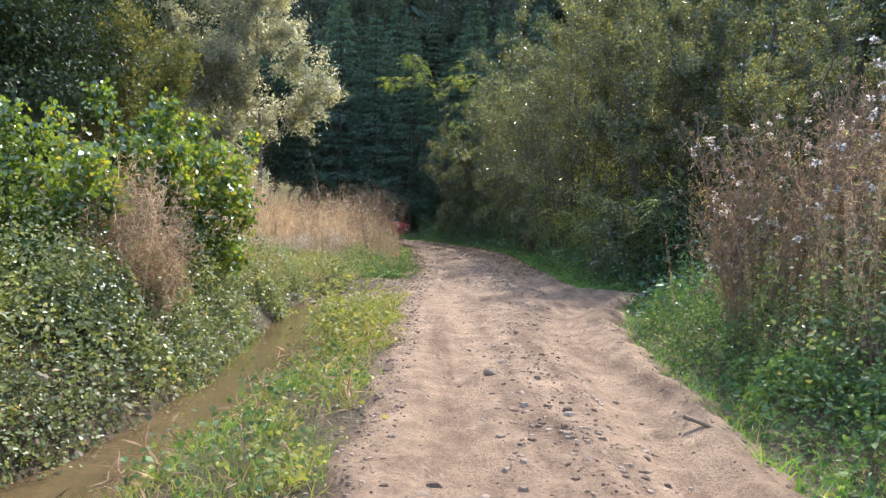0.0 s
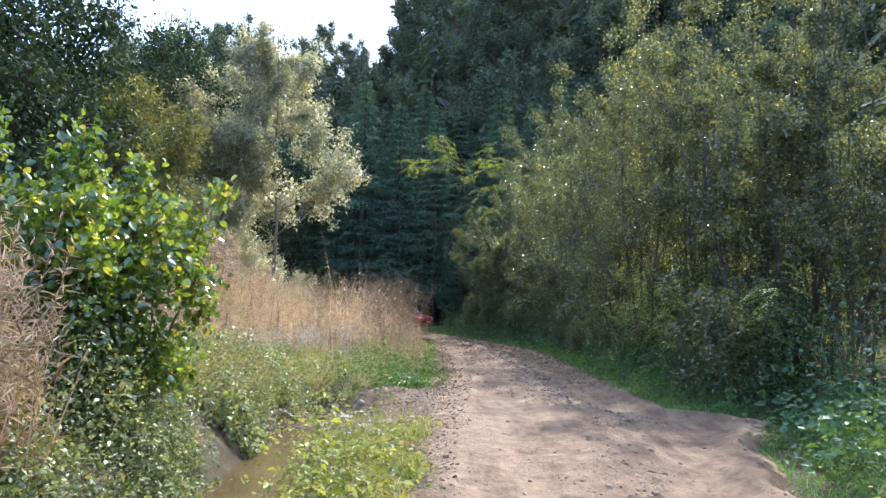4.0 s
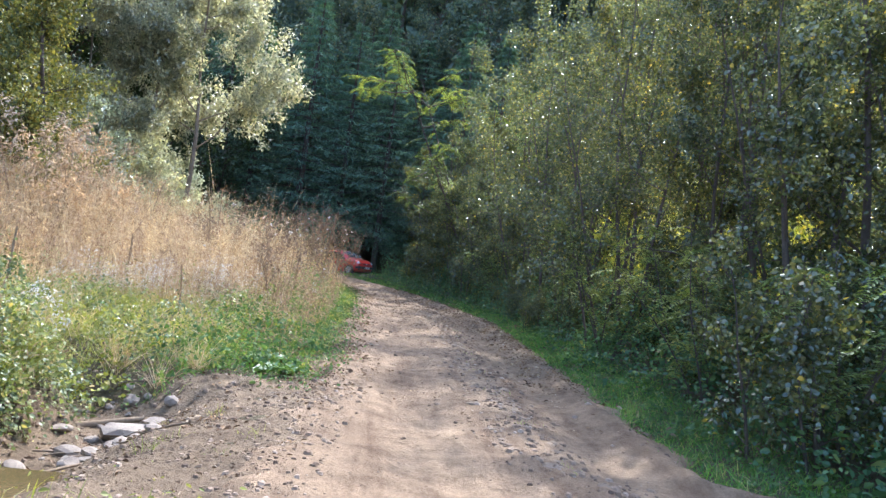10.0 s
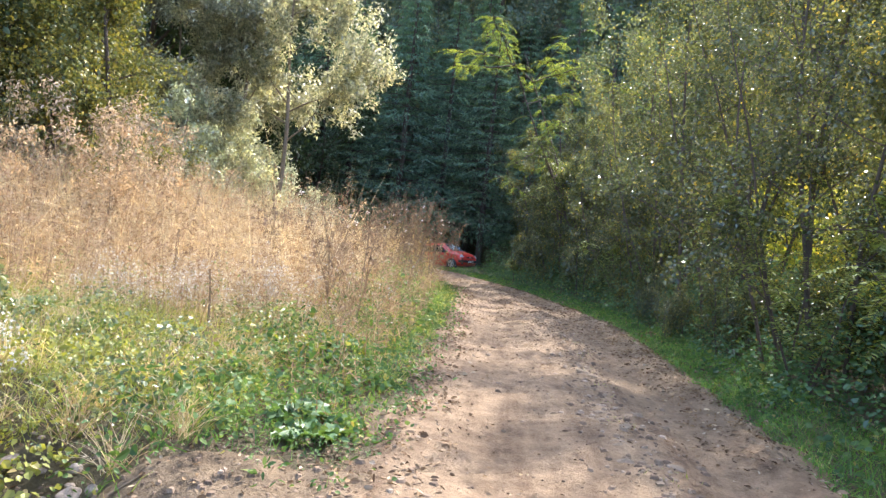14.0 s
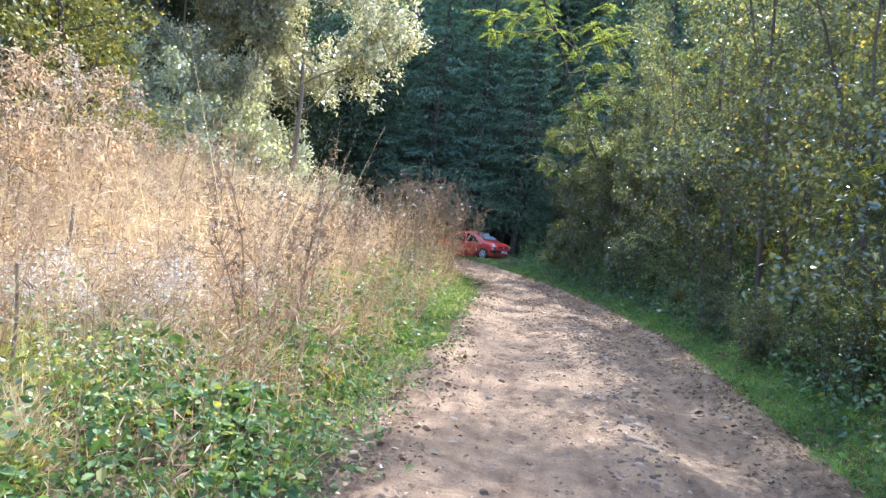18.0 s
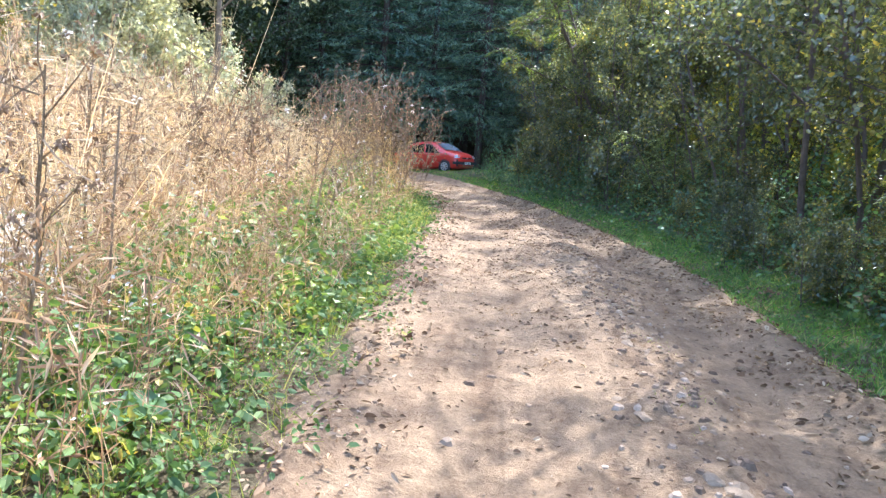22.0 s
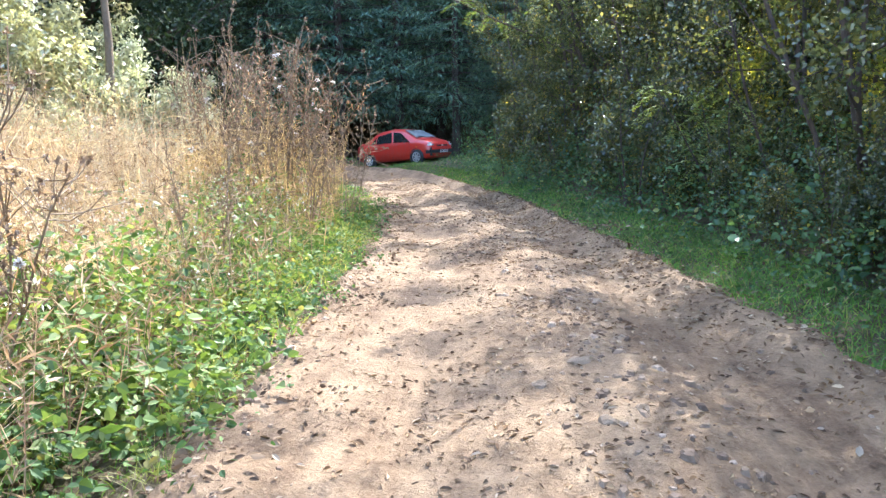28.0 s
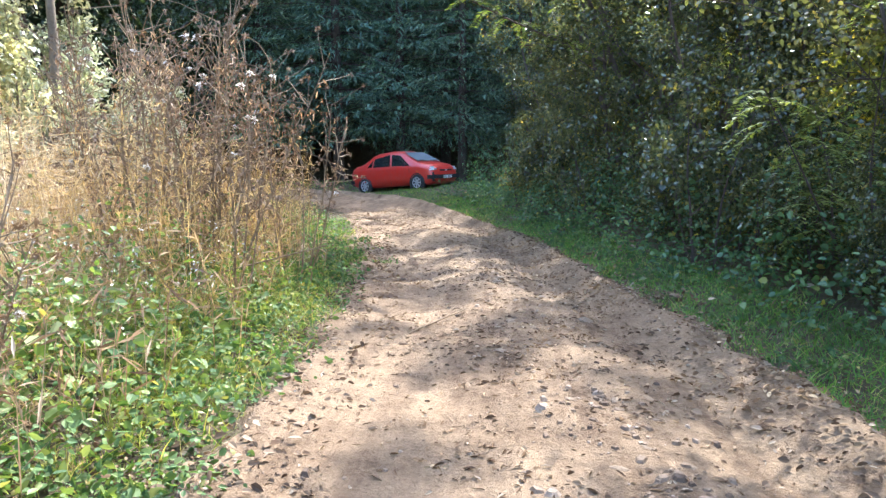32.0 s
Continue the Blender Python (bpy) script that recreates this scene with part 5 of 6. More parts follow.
dry_shrub = tree("dry_shrub", 95, 3.6, 0.03, WEED_PALE, DEADWOOD, 5200, (0.09, 0.03), 0.09, "tall brown withered shrub standing in the dry field", "shrub", "withered shrubs in the field", stems=9, first=0.15, reach=0.24, limbs=54, twigs=4, flare=0.9)
stand(dry_shrub, -6.7, 26.4, 0)
copy_at(dry_shrub, -7.9, 27.4, 120, 1.1)
copy_at(dry_shrub, -5.6, 28.2, 220, 0.75)


def dead_thistle(seed, tall, stems, heads, fluff, label):
    """A dead thistle or burdock: stiff forking brown stems that end in seed heads."""
    rng = np.random.default_rng(seed)
    dark, pale, dry, shoots = Pile(), Pile(), Pile(), Pile()
    ob = tagged(new("dead_thistle"), label, "dead thistle", "dead thistles by the track")
    for s in range(stems):
        wood = Pile()
        a = rng.uniform(0, 2 * np.pi)
        line = limb_line((0.18 * math.cos(a) * rng.uniform(0, 1.4), 0.18 * math.sin(a) * rng.uniform(0, 1.4), -0.05), (0.22 * math.cos(a), 0.22 * math.sin(a), 1), tall * rng.uniform(0.6, 1.05), rng, 0.07, 0.02, 7)
        wood.add(*tube(line, 0.011 * np.linspace(1, 0.35, 7), 5))
        for k in range(heads):
            u = rng.uniform(0.35, 1)
            p = np.array([np.interp(u * 6, np.arange(7), line[:, c]) for c in range(3)])
            twig = limb_line(p, rng.normal(0, 0.8, 3) + [0, 0, 0.7], rng.uniform(0.1, 0.4) * tall / 2, rng, 0.15, 0.1, 4)
            shoots.add(*tube(twig, 0.005 * np.linspace(1, 0.5, 4), 3))
            for pile, n, r, on in ((dark, 10, 0.03, True), (pale, 14, 0.035, rng.uniform() < fluff)):
                if on:
                    tip = twig[-1] + rng.normal(0, 0.006, (n, 3))
                    pile.add(*leaves(tip, rng.normal(size=(n, 3)), r, r * 0.6, rng, rounded=False))
            m = 3
            dry.add(*leaves(p + rng.normal(0, 0.05, (m, 3)), rng.normal(0, 1, (m, 3)) + [0, 0, -0.4], rng.uniform(0.025, 0.055, m), rng.uniform(0.005, 0.014, m), rng, droop=0.5))
        child("stem", wood.mesh("stem", DEADWOOD), ob)
    tagged(child("side_shoot", shoots.mesh("side_shoot", DEADWOOD), ob), kind="stuff")
    tagged(child("seed_head", dark.mesh("seed_head", SEED_DARK), ob), kind="stuff")
    if pale.n:
        tagged(child("seed_fluff", pale.mesh("seed_fluff", SEED_FLUFF), ob, "white tufts of seed fluff"), kind="stuff")
    tagged(child("withered_leaves", dry.mesh("withered_leaves", WEED_BROWN), ob), kind="stuff")
    return ob


big = dead_thistle(101, 2.3, 8, 20, 0.04, "tall dead thistle with dark seed heads and bare arching tops")
thin = dead_thistle(105, 2.1, 3, 22, 0.08, "slender dead thistle with dark seed heads and white fluff")
stand(thin, -0.8, 22.2)
copy_at(thin, -1.0, 27.7, 130, 1.0)
copy_at(thin, -1.6, 24.6, 60, 0.95)
copy_at(thin, -0.9, 30.4, 200, 0.85)
for x, y, t, s in [(-1.3, 28.1, 330, 1.0), (-2.7, 25.7, 20, 1.3), (-2.2, 26.6, 140, 1.2), (-3.2, 26.3, 220, 1.3), (-1.8, 27.5, 290, 1.1), (-1.7, 27.0, 20, 1.15), (-2.4, 28.3, 100, 1.2), (-4.0, 30.6, 260, 1.25), (-3.6, 29.0, 140, 1.2)]:
    copy_at(thin, x, y, t, s)
stand(big, -0.95, 33.5, 220, 1.1)
copy_at(big, -1.9, 33.8, 20, 1.15)
copy_at(big, -0.75, 34.9, 80, 1.0)
copy_at(big, -1.4, 34.3, 150, 1.25)
copy_at(big, -2.2, 34.6, 280, 1.2)
bush = dead_thistle(103, 2.3, 22, 22, 0.12, "large bush of dead brown thistle with a few white tufts")
stand(bush, 3.75, 9.0)
copy_at(bush, 4.6, 8.2, 90, 1.2)
copy_at(bush, 4.8, 9.4, 200, 1.15)
g = Pile()
x, y = scatter(rng, 22000, 3.0, 6.6, 5.0, 10.4, None, 1.2, 0.8, 0.8)
cover(g, rng, x, y, np.clip((x - right_edge(y)) * 1.3, 0.1, 1.3) * (1 + 0.45 * wavy(x, y, 1.2, 43)), 0.034)
stuff("shrub_leaves", g, LEAF_BRAMBLE, "green brambles growing through the dead thistle", "brambles")


# ---- stones, sticks and fallen leaves ----
def stone_mesh(seed, flat=0.6, mat=None):
    rng = np.random.default_rng(seed)
    bm = bmesh.new()
    bmesh.ops.create_icosphere(bm, subdivisions=2, radius=0.5)
    ax = rng.normal(size=(6, 3))
    for v in bm.verts:
        d = v.co.normalized()
        k = 1 + 0.12 * sum(math.sin(3 * d.dot(Vector(a)) + i) for i, a in enumerate(ax)) / 2
        cut = min(1.0, 0.42 / max(0.05, max(abs(d.dot(Vector(a).normalized())) for a in ax[:4])))
        v.co = d * 0.5 * k * (0.45 + 0.55 * cut)
        v.co.z *= flat
        v.co.x *= 1.25
    me = bpy.data.meshes.new("stone")
    bm.to_mesh(me)
    bm.free()
    me.materials.append(mat)
    me.polygons.foreach_set("use_smooth", np.full(len(me.polygons), False))
    return me


STONES = [stone_mesh(s, f, STONE) for s, f in ((1, 0.5), (2, 0.35), (3, 0.55), (4, 0.4))]
STONES += [stone_mesh(s, f, STONE_DARK) for s, f in ((1, 0.6), (2, 0.45), (3, 0.6), (4, 0.5))]


def stone(x, y, size, turn, k=0, label="grey-brown stone lying on the dirt track", group="loose stones", sink=0.25):
    ob = new("stone", STONES[k % 4 + (4 if "stream" in group else 0)])
    ob.matrix_world = pose(x, y, float(height(x, y)) + size * 0.25 * (0.5 - sink), rng.uniform(-8, 8), rng.uniform(-8, 8), turn) @ Matrix.Scale(size, 4)
    return tagged(ob, label, "stone", group)


x, y = scatter(rng, 80, 0, 1, 5, 38)
for k in range(len(x)):
    u = np.clip(rng.normal(0.55, 0.09) if k % 3 else rng.uniform(0.03, 0.95), 0.02, 0.97)
    sx = float(left_edge(y[k]) + u * (right_edge(y[k]) - left_edge(y[k])))
    stone(sx, y[k], rng.uniform(0.04, 0.11) * (1.8 if k % 11 == 0 else 1), rng.uniform(0, 360), k, sink=0.85)
x, y = scatter(rng, 60, lambda y: stream_x(y) - 0.55, lambda y: stream_x(y) + 0.6, 13.2, 18.2)
for k in range(len(x)):
    stone(x[k], y[k], rng.uniform(0.05, 0.1) * (2.2 if k % 8 == 0 else 1), rng.uniform(0, 360), k, "weathered grey stone in the stony stream bed", "stones in the stream bed")
stone(-1.15, 16.75, 0.46, 20, 1, "large flat grey stone in the stream bed", "stones in the stream bed")
stone(-0.92, 17.2, 0.2, 70, 2, "rounded grey stone in the stream bed", "stones in the stream bed")
for k in range(26):
    y = rng.uniform(15.2, 17.9)
    x = float(stream_x(y)) + rng.uniform(-0.5, 0.75)
    stone(x, y, rng.uniform(0.1, 0.24), rng.uniform(0, 360), k, "weathered grey stone in the stony stream bed", "stones in the stream bed")
for k in range(70):
    y = rng.uniform(13, 36)
    u = 0.58 + 0.05 * float(wavy(y, y, 0.5, 3)) + rng.normal(0, 0.05)
    stone(float(left_edge(y) + u * (right_edge(y) - left_edge(y))), y, rng.uniform(0.09, 0.2), rng.uniform(0, 360), k, "flat stone half buried in the crown of the track", sink=1.0)
stone(0.1, 31.95, 0.13, 30, 0, "pale stone among fallen leaves at the edge of the track")
stone(1.12, 8.25, 0.15, 40, 2)
x, y = scatter(rng, 40, lambda y: stream_x(y) - 0.8, lambda y: stream_x(y) - 0.3, 4, 8)
for k in range(len(x)):
    stone(x[k], y[k], rng.uniform(0.06, 0.18), rng.uniform(0, 360), k, "pale pebble on the edge of the stream", "pebbles by the stream")

g = Pile()
x, y = scatter(rng, 52000, lambda y: left_edge(y) - 0.4, lambda y: right_edge(y) + 0.3, 16, 46, lambda x, y: rng.uniform(size=len(x)) < (0.1 + 0.9 * smooth01(22, 31, y)) * (0.2 + 0.8 * smooth01(-0.1, 0.6, wavy(x, y, 1.3, 57) + 0.6 * wavy(x, y, 4.1, 56))))
n = len(x)
p = np.stack([x, y, height(x, y) + 0.006], 1)
g.add(*leaves(p, np.stack([rng.normal(size=n), rng.normal(size=n), rng.normal(0.03, 0.07, n)], 1), 0.018 + 0.055 * rng.uniform(0, 1, n) ** 1.5, rng.uniform(0.006, 0.026, n), rng, fold=0.5, droop=0.2, level=2.0))
x, y = scatter(rng, 8000, lambda y: left_edge(y) - 1.2, lambda y: left_edge(y) + 0.45, 17, 40)
cover(g, rng, x, y, 0.05, 0.05, 0.5, 0.2, 5)
x, y = scatter(rng, 7000, lambda y: right_edge(y) - 0.7, lambda y: right_edge(y) + 0.3, 18, 42)
cover(g, rng, x, y, 0.03, 0.045, 0.5, 0.2, 5)
x, y = scatter(rng, 2600, lambda y: stream_x(y) - 0.7, lambda y: left_edge(y) + 0.2, 13.4, 19.4)
cover(g, rng, x, y, 0.03, 0.04, 0.5, 0.25, 4)
x, y = scatter(rng, 900, lambda y: stream_x(y) - 0.9, lambda y: stream_x(y) - 0.35, 4, 12)
cover(g, rng, x, y, 0.1, 0.045, 0.5)
x, y = scatter(rng, 1600, lambda y: right_edge(y), lambda y: right_edge(y) + 1.6, 8, 44)
cover(g, rng, x, y, 0.12, 0.05, 0.5)
stuff("fallen_leaves", g, LITTER, "dry brown fallen leaves scattered over the track", "fallen leaves")



def pebbles(pile, x, y, s, sunk=0.3):
    """Small worn stones: a six-sided foot, a smaller flat top, each turned and squeezed by chance."""
    n = len(x)
    a = rng.uniform(0, 2 * np.pi, n)[:, None] + np.arange(6)[None] * np.pi / 3 + rng.normal(0, 0.2, (n, 6))
    long = rng.uniform(0.6, 1.0, n)[:, None]
    turn = rng.uniform(0, np.pi, n)[:, None]
    r = s[:, None] * rng.uniform(0.8, 1.15, (n, 6))
    u, w = r * np.cos(a), r * np.sin(a) * long
    px, py = u * np.cos(turn) - w * np.sin(turn), u * np.sin(turn) + w * np.cos(turn)
    z = height(x, y)[:, None]
    tall = (s * rng.uniform(0.25, 0.6, n))[:, None]
    low = np.stack([x[:, None] + px, y[:, None] + py, np.broadcast_to(z - sunk * tall - 0.004, px.shape)], -1)
    top = np.stack([x[:, None] + 0.55 * px, y[:, None] + 0.55 * py, z + (1 - sunk) * tall + rng.normal(0, 0.1, (n, 6)) * tall], -1)
    o = (np.arange(n) * 12)[:, None]
    quads = np.concatenate([o + [k, (k + 1) % 6, 6 + (k + 1) % 6, 6 + k] for k in range(6)])
    pile.add(np.concatenate([low, top], 1).reshape(-1, 3), [quads, o + [6, 7, 8, 9, 10, 11]])


g = Pile()
for count, small, large, y1 in ((3500, 0.007, 0.014, 34), (1700, 0.012, 0.026, 38), (420, 0.026, 0.055, 38)):
    y = 4 + (y1 - 4) * rng.uniform(0, 1, count) ** 1.15
    kind = rng.uniform(0, 1, count)
    u = np.where(kind < 0.5, rng.normal(0.56, 0.1, count), np.where(kind < 0.68, np.abs(rng.normal(0, 0.06, count)), np.where(kind < 0.8, 1 - np.abs(rng.normal(0, 0.05, count)), rng.uniform(0, 1, count))))
    x = left_edge(y) + u * (right_edge(y) - left_edge(y))
    pebbles(g, x, y, rng.uniform(small, large, count), 0.3 if large > 0.02 else 0.2)
x, y = scatter(rng, 300, 1.0, 1.9, 5, 9.6)
pebbles(g, x, y, 0.008 + 0.04 * rng.uniform(0, 1, len(x)) ** 2, 0.5)
x, y = scatter(rng, 800, lambda y: left_edge(y) - 0.35, lambda y: left_edge(y) + 0.25, 4, 14)
pebbles(g, x, y, rng.uniform(0.008, 0.03, len(x)))
x, y = scatter(rng, 5200, lambda y: stream_x(y) - 0.5, lambda y: left_edge(y) + 0.4, 13.0, 18.6)
pebbles(g, x, y, 0.005 + 0.035 * rng.uniform(0, 1, len(x)) ** 5)
x, y = scatter(rng, 1300, lambda y: stream_x(y) - 0.9, lambda y: stream_x(y) + 0.7, 3, 13)
pebbles(g, x, y, 0.01 + 0.045 * rng.uniform(0, 1, len(x)) ** 2)
y = 14 + 18 * rng.uniform(0, 1, 1300) ** 1.2
x = left_edge(y) + (right_edge(y) - left_edge(y)) * (0.6 + 0.05 * wavy(y, y, 0.5, 3) + rng.normal(0, 0.055, 1300))
pebbles(g, x, y, 0.01 + 0.042 * rng.uniform(0, 1, 1300) ** 2, 0.25)
stuff("gravel", g, PEBBLE, "loose gravel and small stones on the track and the bank", "gravel")

ys = np.arange(-30, 15.6, 0.2)
wl = np.stack([stream_x(ys) - 0.75, ys, np.full(len(ys), -0.33)], 1)
wr = wl + [1.5, 0, 0]
v = np.stack([wl, wr], 1).reshape(-1, 3)
a = np.arange(len(ys) - 1) * 2
tagged(new("stream_water", mesh_of("stream_water", v, [np.stack([a, a + 1, a + 3, a + 2], 1)], WATER, True)), "shallow muddy brown water of the little stream", "stream", kind="structure")


def stick(x, y, length, turn, r=0.012, tilt=0, label="dry brown stick on the ground", lift=0.0):
    rs = np.random.default_rng(int(abs(x * 100) + y * 10))
    line = limb_line((-length / 2, 0, 0), (1, 0, 0), length, rs, 0.035, 0, 6)
    me = Pile()
    me.add(*tube(line, r * np.linspace(1, 0.6, 6), 6))
    ob = new("stick", me.mesh("stick", DEADWOOD, True))
    c, s = 0.5 * length * math.cos(radians(turn)), 0.5 * length * math.sin(radians(turn))
    a, b = float(height(x - c, y - s)), float(height(x + c, y + s))
    ob.matrix_world = pose(x, y, max(0.5 * (a + b), float(height(x, y))) + r * 0.85 + lift, 0, tilt - math.degrees(math.atan2(b - a, length)), turn)
    return tagged(ob, label, "stick", "sticks on the ground")


stick(2.35, 6.6, 0.42, -50, 0.016, 0)
stick(0.45, 32.8, 0.3, 70)
stick(-0.75, 33.6, 1.5, 25, 0.01, -12, "pale dry stalk leaning over the verge", 0.35)
stick(1.0, 33.6, 0.9, 60, 0.008)
stick(-0.75, 21.6, 0.9, 70, 0.007, -25, "pale bent dry stalk leaning over the verge", 0.25)
stick(-0.85, 21.5, 0.8, 60, 0.006, -30, "pale bent dry stalk leaning over the verge", 0.22)


def burdock(seed, size, count, label):
    """A rosette of large crinkled leaves on stalks, each leaf a part."""
    rs = np.random.default_rng(seed)
    ob = tagged(new("burdock"), label, "burdock", "burdock plants on the verge")
    for k in range(count):
        a = 2 * np.pi * k / count + rs.uniform(-0.4, 0.4)
        rise, length, wide = rs.uniform(0.35, 1.1), size * rs.uniform(0.5, 1.0), size * rs.uniform(0.3, 0.5)
        out = np.array([math.cos(a), math.sin(a), 0])
        side = np.array([-out[1], out[0], 0])
        start = out * size * 0.35 + np.array([0, 0, size * 0.45 * rise])
        us, ws = np.linspace(0, 1, 7), np.linspace(-1, 1, 7)
        v = []
        for u in us:
            half = wide * math.sin(math.pi * (0.12 + 0.86 * u)) ** 0.6 * (1.15 - 0.55 * u)
            for w in ws:
                p = start + out * length * u + side * half * w
                p[2] += 0.55 * length * (u - 0.9 * u * u) + 0.3 * wide * abs(w) + 0.05 * size * math.sin(9 * u + 7 * w + k)
                v.append(p)
        i, j = np.meshgrid(np.arange(6), np.arange(6), indexing="ij")
        q = (i * 7 + j).ravel()
        leaf = child("leaf", mesh_of("leaf", v, [np.stack([q, q + 1, q + 8, q + 7], 1)], LEAF_BURDOCK, True), ob)
        stalk = Pile()
        stalk.add(*tube([(0, 0, -0.03), out * size * 0.2 + np.array([0, 0, size * 0.3 * rise]), start + out * 0.02], [0.008, 0.006, 0.004], 5))
        child("stalk", stalk.mesh("stalk", LEAF_BURDOCK, True), leaf)
    return ob


dock = burdock(1, 0.34, 9, "burdock with broad fresh green leaves on the verge")
stand(dock, -0.15, 18.35, 0, 0.72)
for x, y, t, s in [(-0.35, 18.8, 80, 0.75), (-0.45, 22.6, 40, 0.8), (-0.7, 21.1, 10, 1.0), (-1.25, 21.4, 120, 1.0), (-0.35, 20.8, 230, 0.75), (-0.3, 26.0, 200, 0.85), (-0.75, 25.3, 120, 0.8), (-0.95, 27.2, 300, 0.9), (-0.6, 24.0, 10, 0.7), (-1.0, 20.6, 150, 0.75), (4.9, 14.6, 60, 0.7), (5.3, 14.0, 160, 0.8), (-3.2, 20.5, 20, 0.8), (-4.4, 21.2, 90, 0.9), (4.9, 22.5, 30, 0.7), (4.9, 27.2, 130, 0.7)]:
    copy_at(dock, x, y, t, s)

log = stick(-1.4, 17.0, 0.6, 22, 0.04, 0, "rotting brown log lying across the stream bed", -0.08)
log.name = "log"
tagged(log, category="log")
stick(-1.7, 15.7, 0.6, 120, 0.014, 6, "bleached crooked branch by the stream bed", 0.03)
for k in range(16):
    sy = rng.uniform(15.0, 17.8)
    stick(float(stream_x(sy)) + rng.uniform(-0.35, 0.9), sy, rng.uniform(0.15, 0.45), rng.uniform(0, 180), rng.uniform(0.004, 0.01), 0, "bleached twig among the stones of the stream bed")
stick(-1.2, 15.6, 0.7, 60, 0.015)
stick(-0.6, 16.0, 0.5, 150, 0.012)


def snag(x, y, tall, r, lean, label):
    """A broken upright dead stem."""
    rs = np.random.default_rng(int(abs(x) * 37 + y))
    p = Pile()
    p.add(*tube(limb_line((0, 0, -0.1), (lean, 0.03, 1), tall, rs, 0.03, 0, 6), r * np.linspace(1.1, 0.75, 6), 7))
    ob = tagged(new("snag", p.mesh("snag", DEADWOOD, True)), label, "dead stem", "dead stems in the clearing")
    ob.matrix_world = pose(x, y, float(height(x, y)))
    return ob


snag(-3.95, 23.8, 1.2, 0.025, 0.0, "broken upright dead stem at the edge of the field")
snag(-4.6, 20.6, 1.25, 0.018, -0.05, "thin upright dead stem in the clearing")
snag(-4.2, 20.2, 1.2, 0.018, 0.02, "thin upright dead stem in the clearing")
snag(-2.0, 20.8, 0.9, 0.015, -0.1, "thin leaning dead stem in the clearing")
snag(-0.85, 23.3, 1.5, 0.008, 0.03, "tall thin brown stem on the verge")
snag(-1.9, 25.8, 1.5, 0.009, -0.04, "tall thin brown stem on the verge")

ASTERS = [(-2.4, 23.7, 0.55), (-2.9, 23.3, 0.5), (-2.0, 23.0, 0.35), (-3.4, 23.2, 0.75), (-2.9, 22.2, 0.5), (-4.0, 22.3, 0.6), (-3.0, 18.6, 0.4), (-4.6, 19.6, 0.5), (-1.75, 22.4, 0.4), (-2.2, 22.9, 0.35), (-1.5, 23.4, 0.3), (-2.6, 21.9, 0.4), (-1.7, 26.2, 0.3)]
# small white asters along the field's edge, and a few pale violet ones by the stream
rng = np.random.default_rng(77)
g = Pile()
x, y = scatter(rng, 650, lambda y: left_edge(y) - 3.6, lambda y: left_edge(y) - 0.5, 19.5, 35, lambda x, y: wavy(x, y, 0.9, 51) > -0.1)
n = len(x)
p = np.stack([x, y, height(x, y) + rng.uniform(0.35, 0.95, n)], 1)
for k in range(6):
    g.add(*leaves(p + rng.normal(0, 0.05, (n, 3)), rng.normal(size=(n, 3)) + [0, 0, 0.4], rng.uniform(0.012, 0.03, n), rng.uniform(0.01, 0.02, n), rng, rounded=False))
for cx, cy, r in ASTERS:
    n = int(800 * r)
    a, d = rng.uniform(0, 2 * np.pi, n), r * np.sqrt(rng.uniform(0, 1, n))
    x, y = cx + d * np.cos(a), cy + d * np.sin(a)
    p = np.stack([x, y, height(x, y) + (0.25 + 0.5 * (1 - (d / r) ** 2)) * rng.uniform(0.6, 1.1, n)], 1)
    for k in range(4):
        g.add(*leaves(p, rng.normal(size=(n, 3)) + [0, 0, 0.6], 0.022, 0.015, rng, rounded=False))
stuff("aster_flowers", g, SEED_FLUFF, "small white aster flowers along the field's edge", "flowers")
g = Pile()
x, y = scatter(rng, 40, lambda y: left_edge(y) - 0.7, lambda y: left_edge(y) - 0.15, 9.5, 13.6)
n = len(x)
p = np.stack([x, y, height(x, y) + rng.uniform(0.15, 0.4, n)], 1)
for k in range(7):
    g.add(*leaves(p, rng.normal(size=(n, 3)) + [0, 0, 0.6], 0.022, 0.012, rng, rounded=False))
stuff("violet_flowers", g, PETAL, "pale violet flowers in the grass by the stream", "flowers")


# ---- the parked car ----
def car_paint(name, color, rough=0.25, metal=0.0, coat=1.0):
    m, nt = material(name)
    p = node(nt, "ShaderNodeBsdfPrincipled", Roughness=rough, Metallic=metal)
    p.inputs["Coat Weight"].default_value = coat
    dirt = noise_of(nt, 6.0, 5.0)
    nt.links.new(ramp(nt, dirt, [(0.35, color), (0.8, tuple(c * 0.8 + 0.03 for c in color))]), p.inputs["Base Color"])
    out = nt.nodes.new("ShaderNodeOutputMaterial")
    nt.links.new(p.outputs[0], out.inputs[0])
    return m


RED = car_paint("red car paint", (0.6, 0.032, 0.018), 0.35, 0, 0.45)
BLACK = car_paint("black plastic", (0.02, 0.02, 0.022), 0.5, 0, 0)
TYRE = car_paint("tyre rubber", (0.025, 0.025, 0.026), 0.85, 0, 0)
ALLOY = car_paint("silver wheel", (0.5, 0.5, 0.49), 0.4, 0.3, 0)
LAMP = car_paint("clear lamp glass", (0.75, 0.77, 0.8), 0.08, 0.3, 1)
AMBER = car_paint("amber lamp", (0.8, 0.3, 0.03), 0.2, 0, 1)
TAIL = car_paint("red lamp glass", (0.35, 0.01, 0.01), 0.15, 0, 1)
GLASS = car_paint("dark window glass", (0.012, 0.015, 0.016), 0.04, 0, 1)
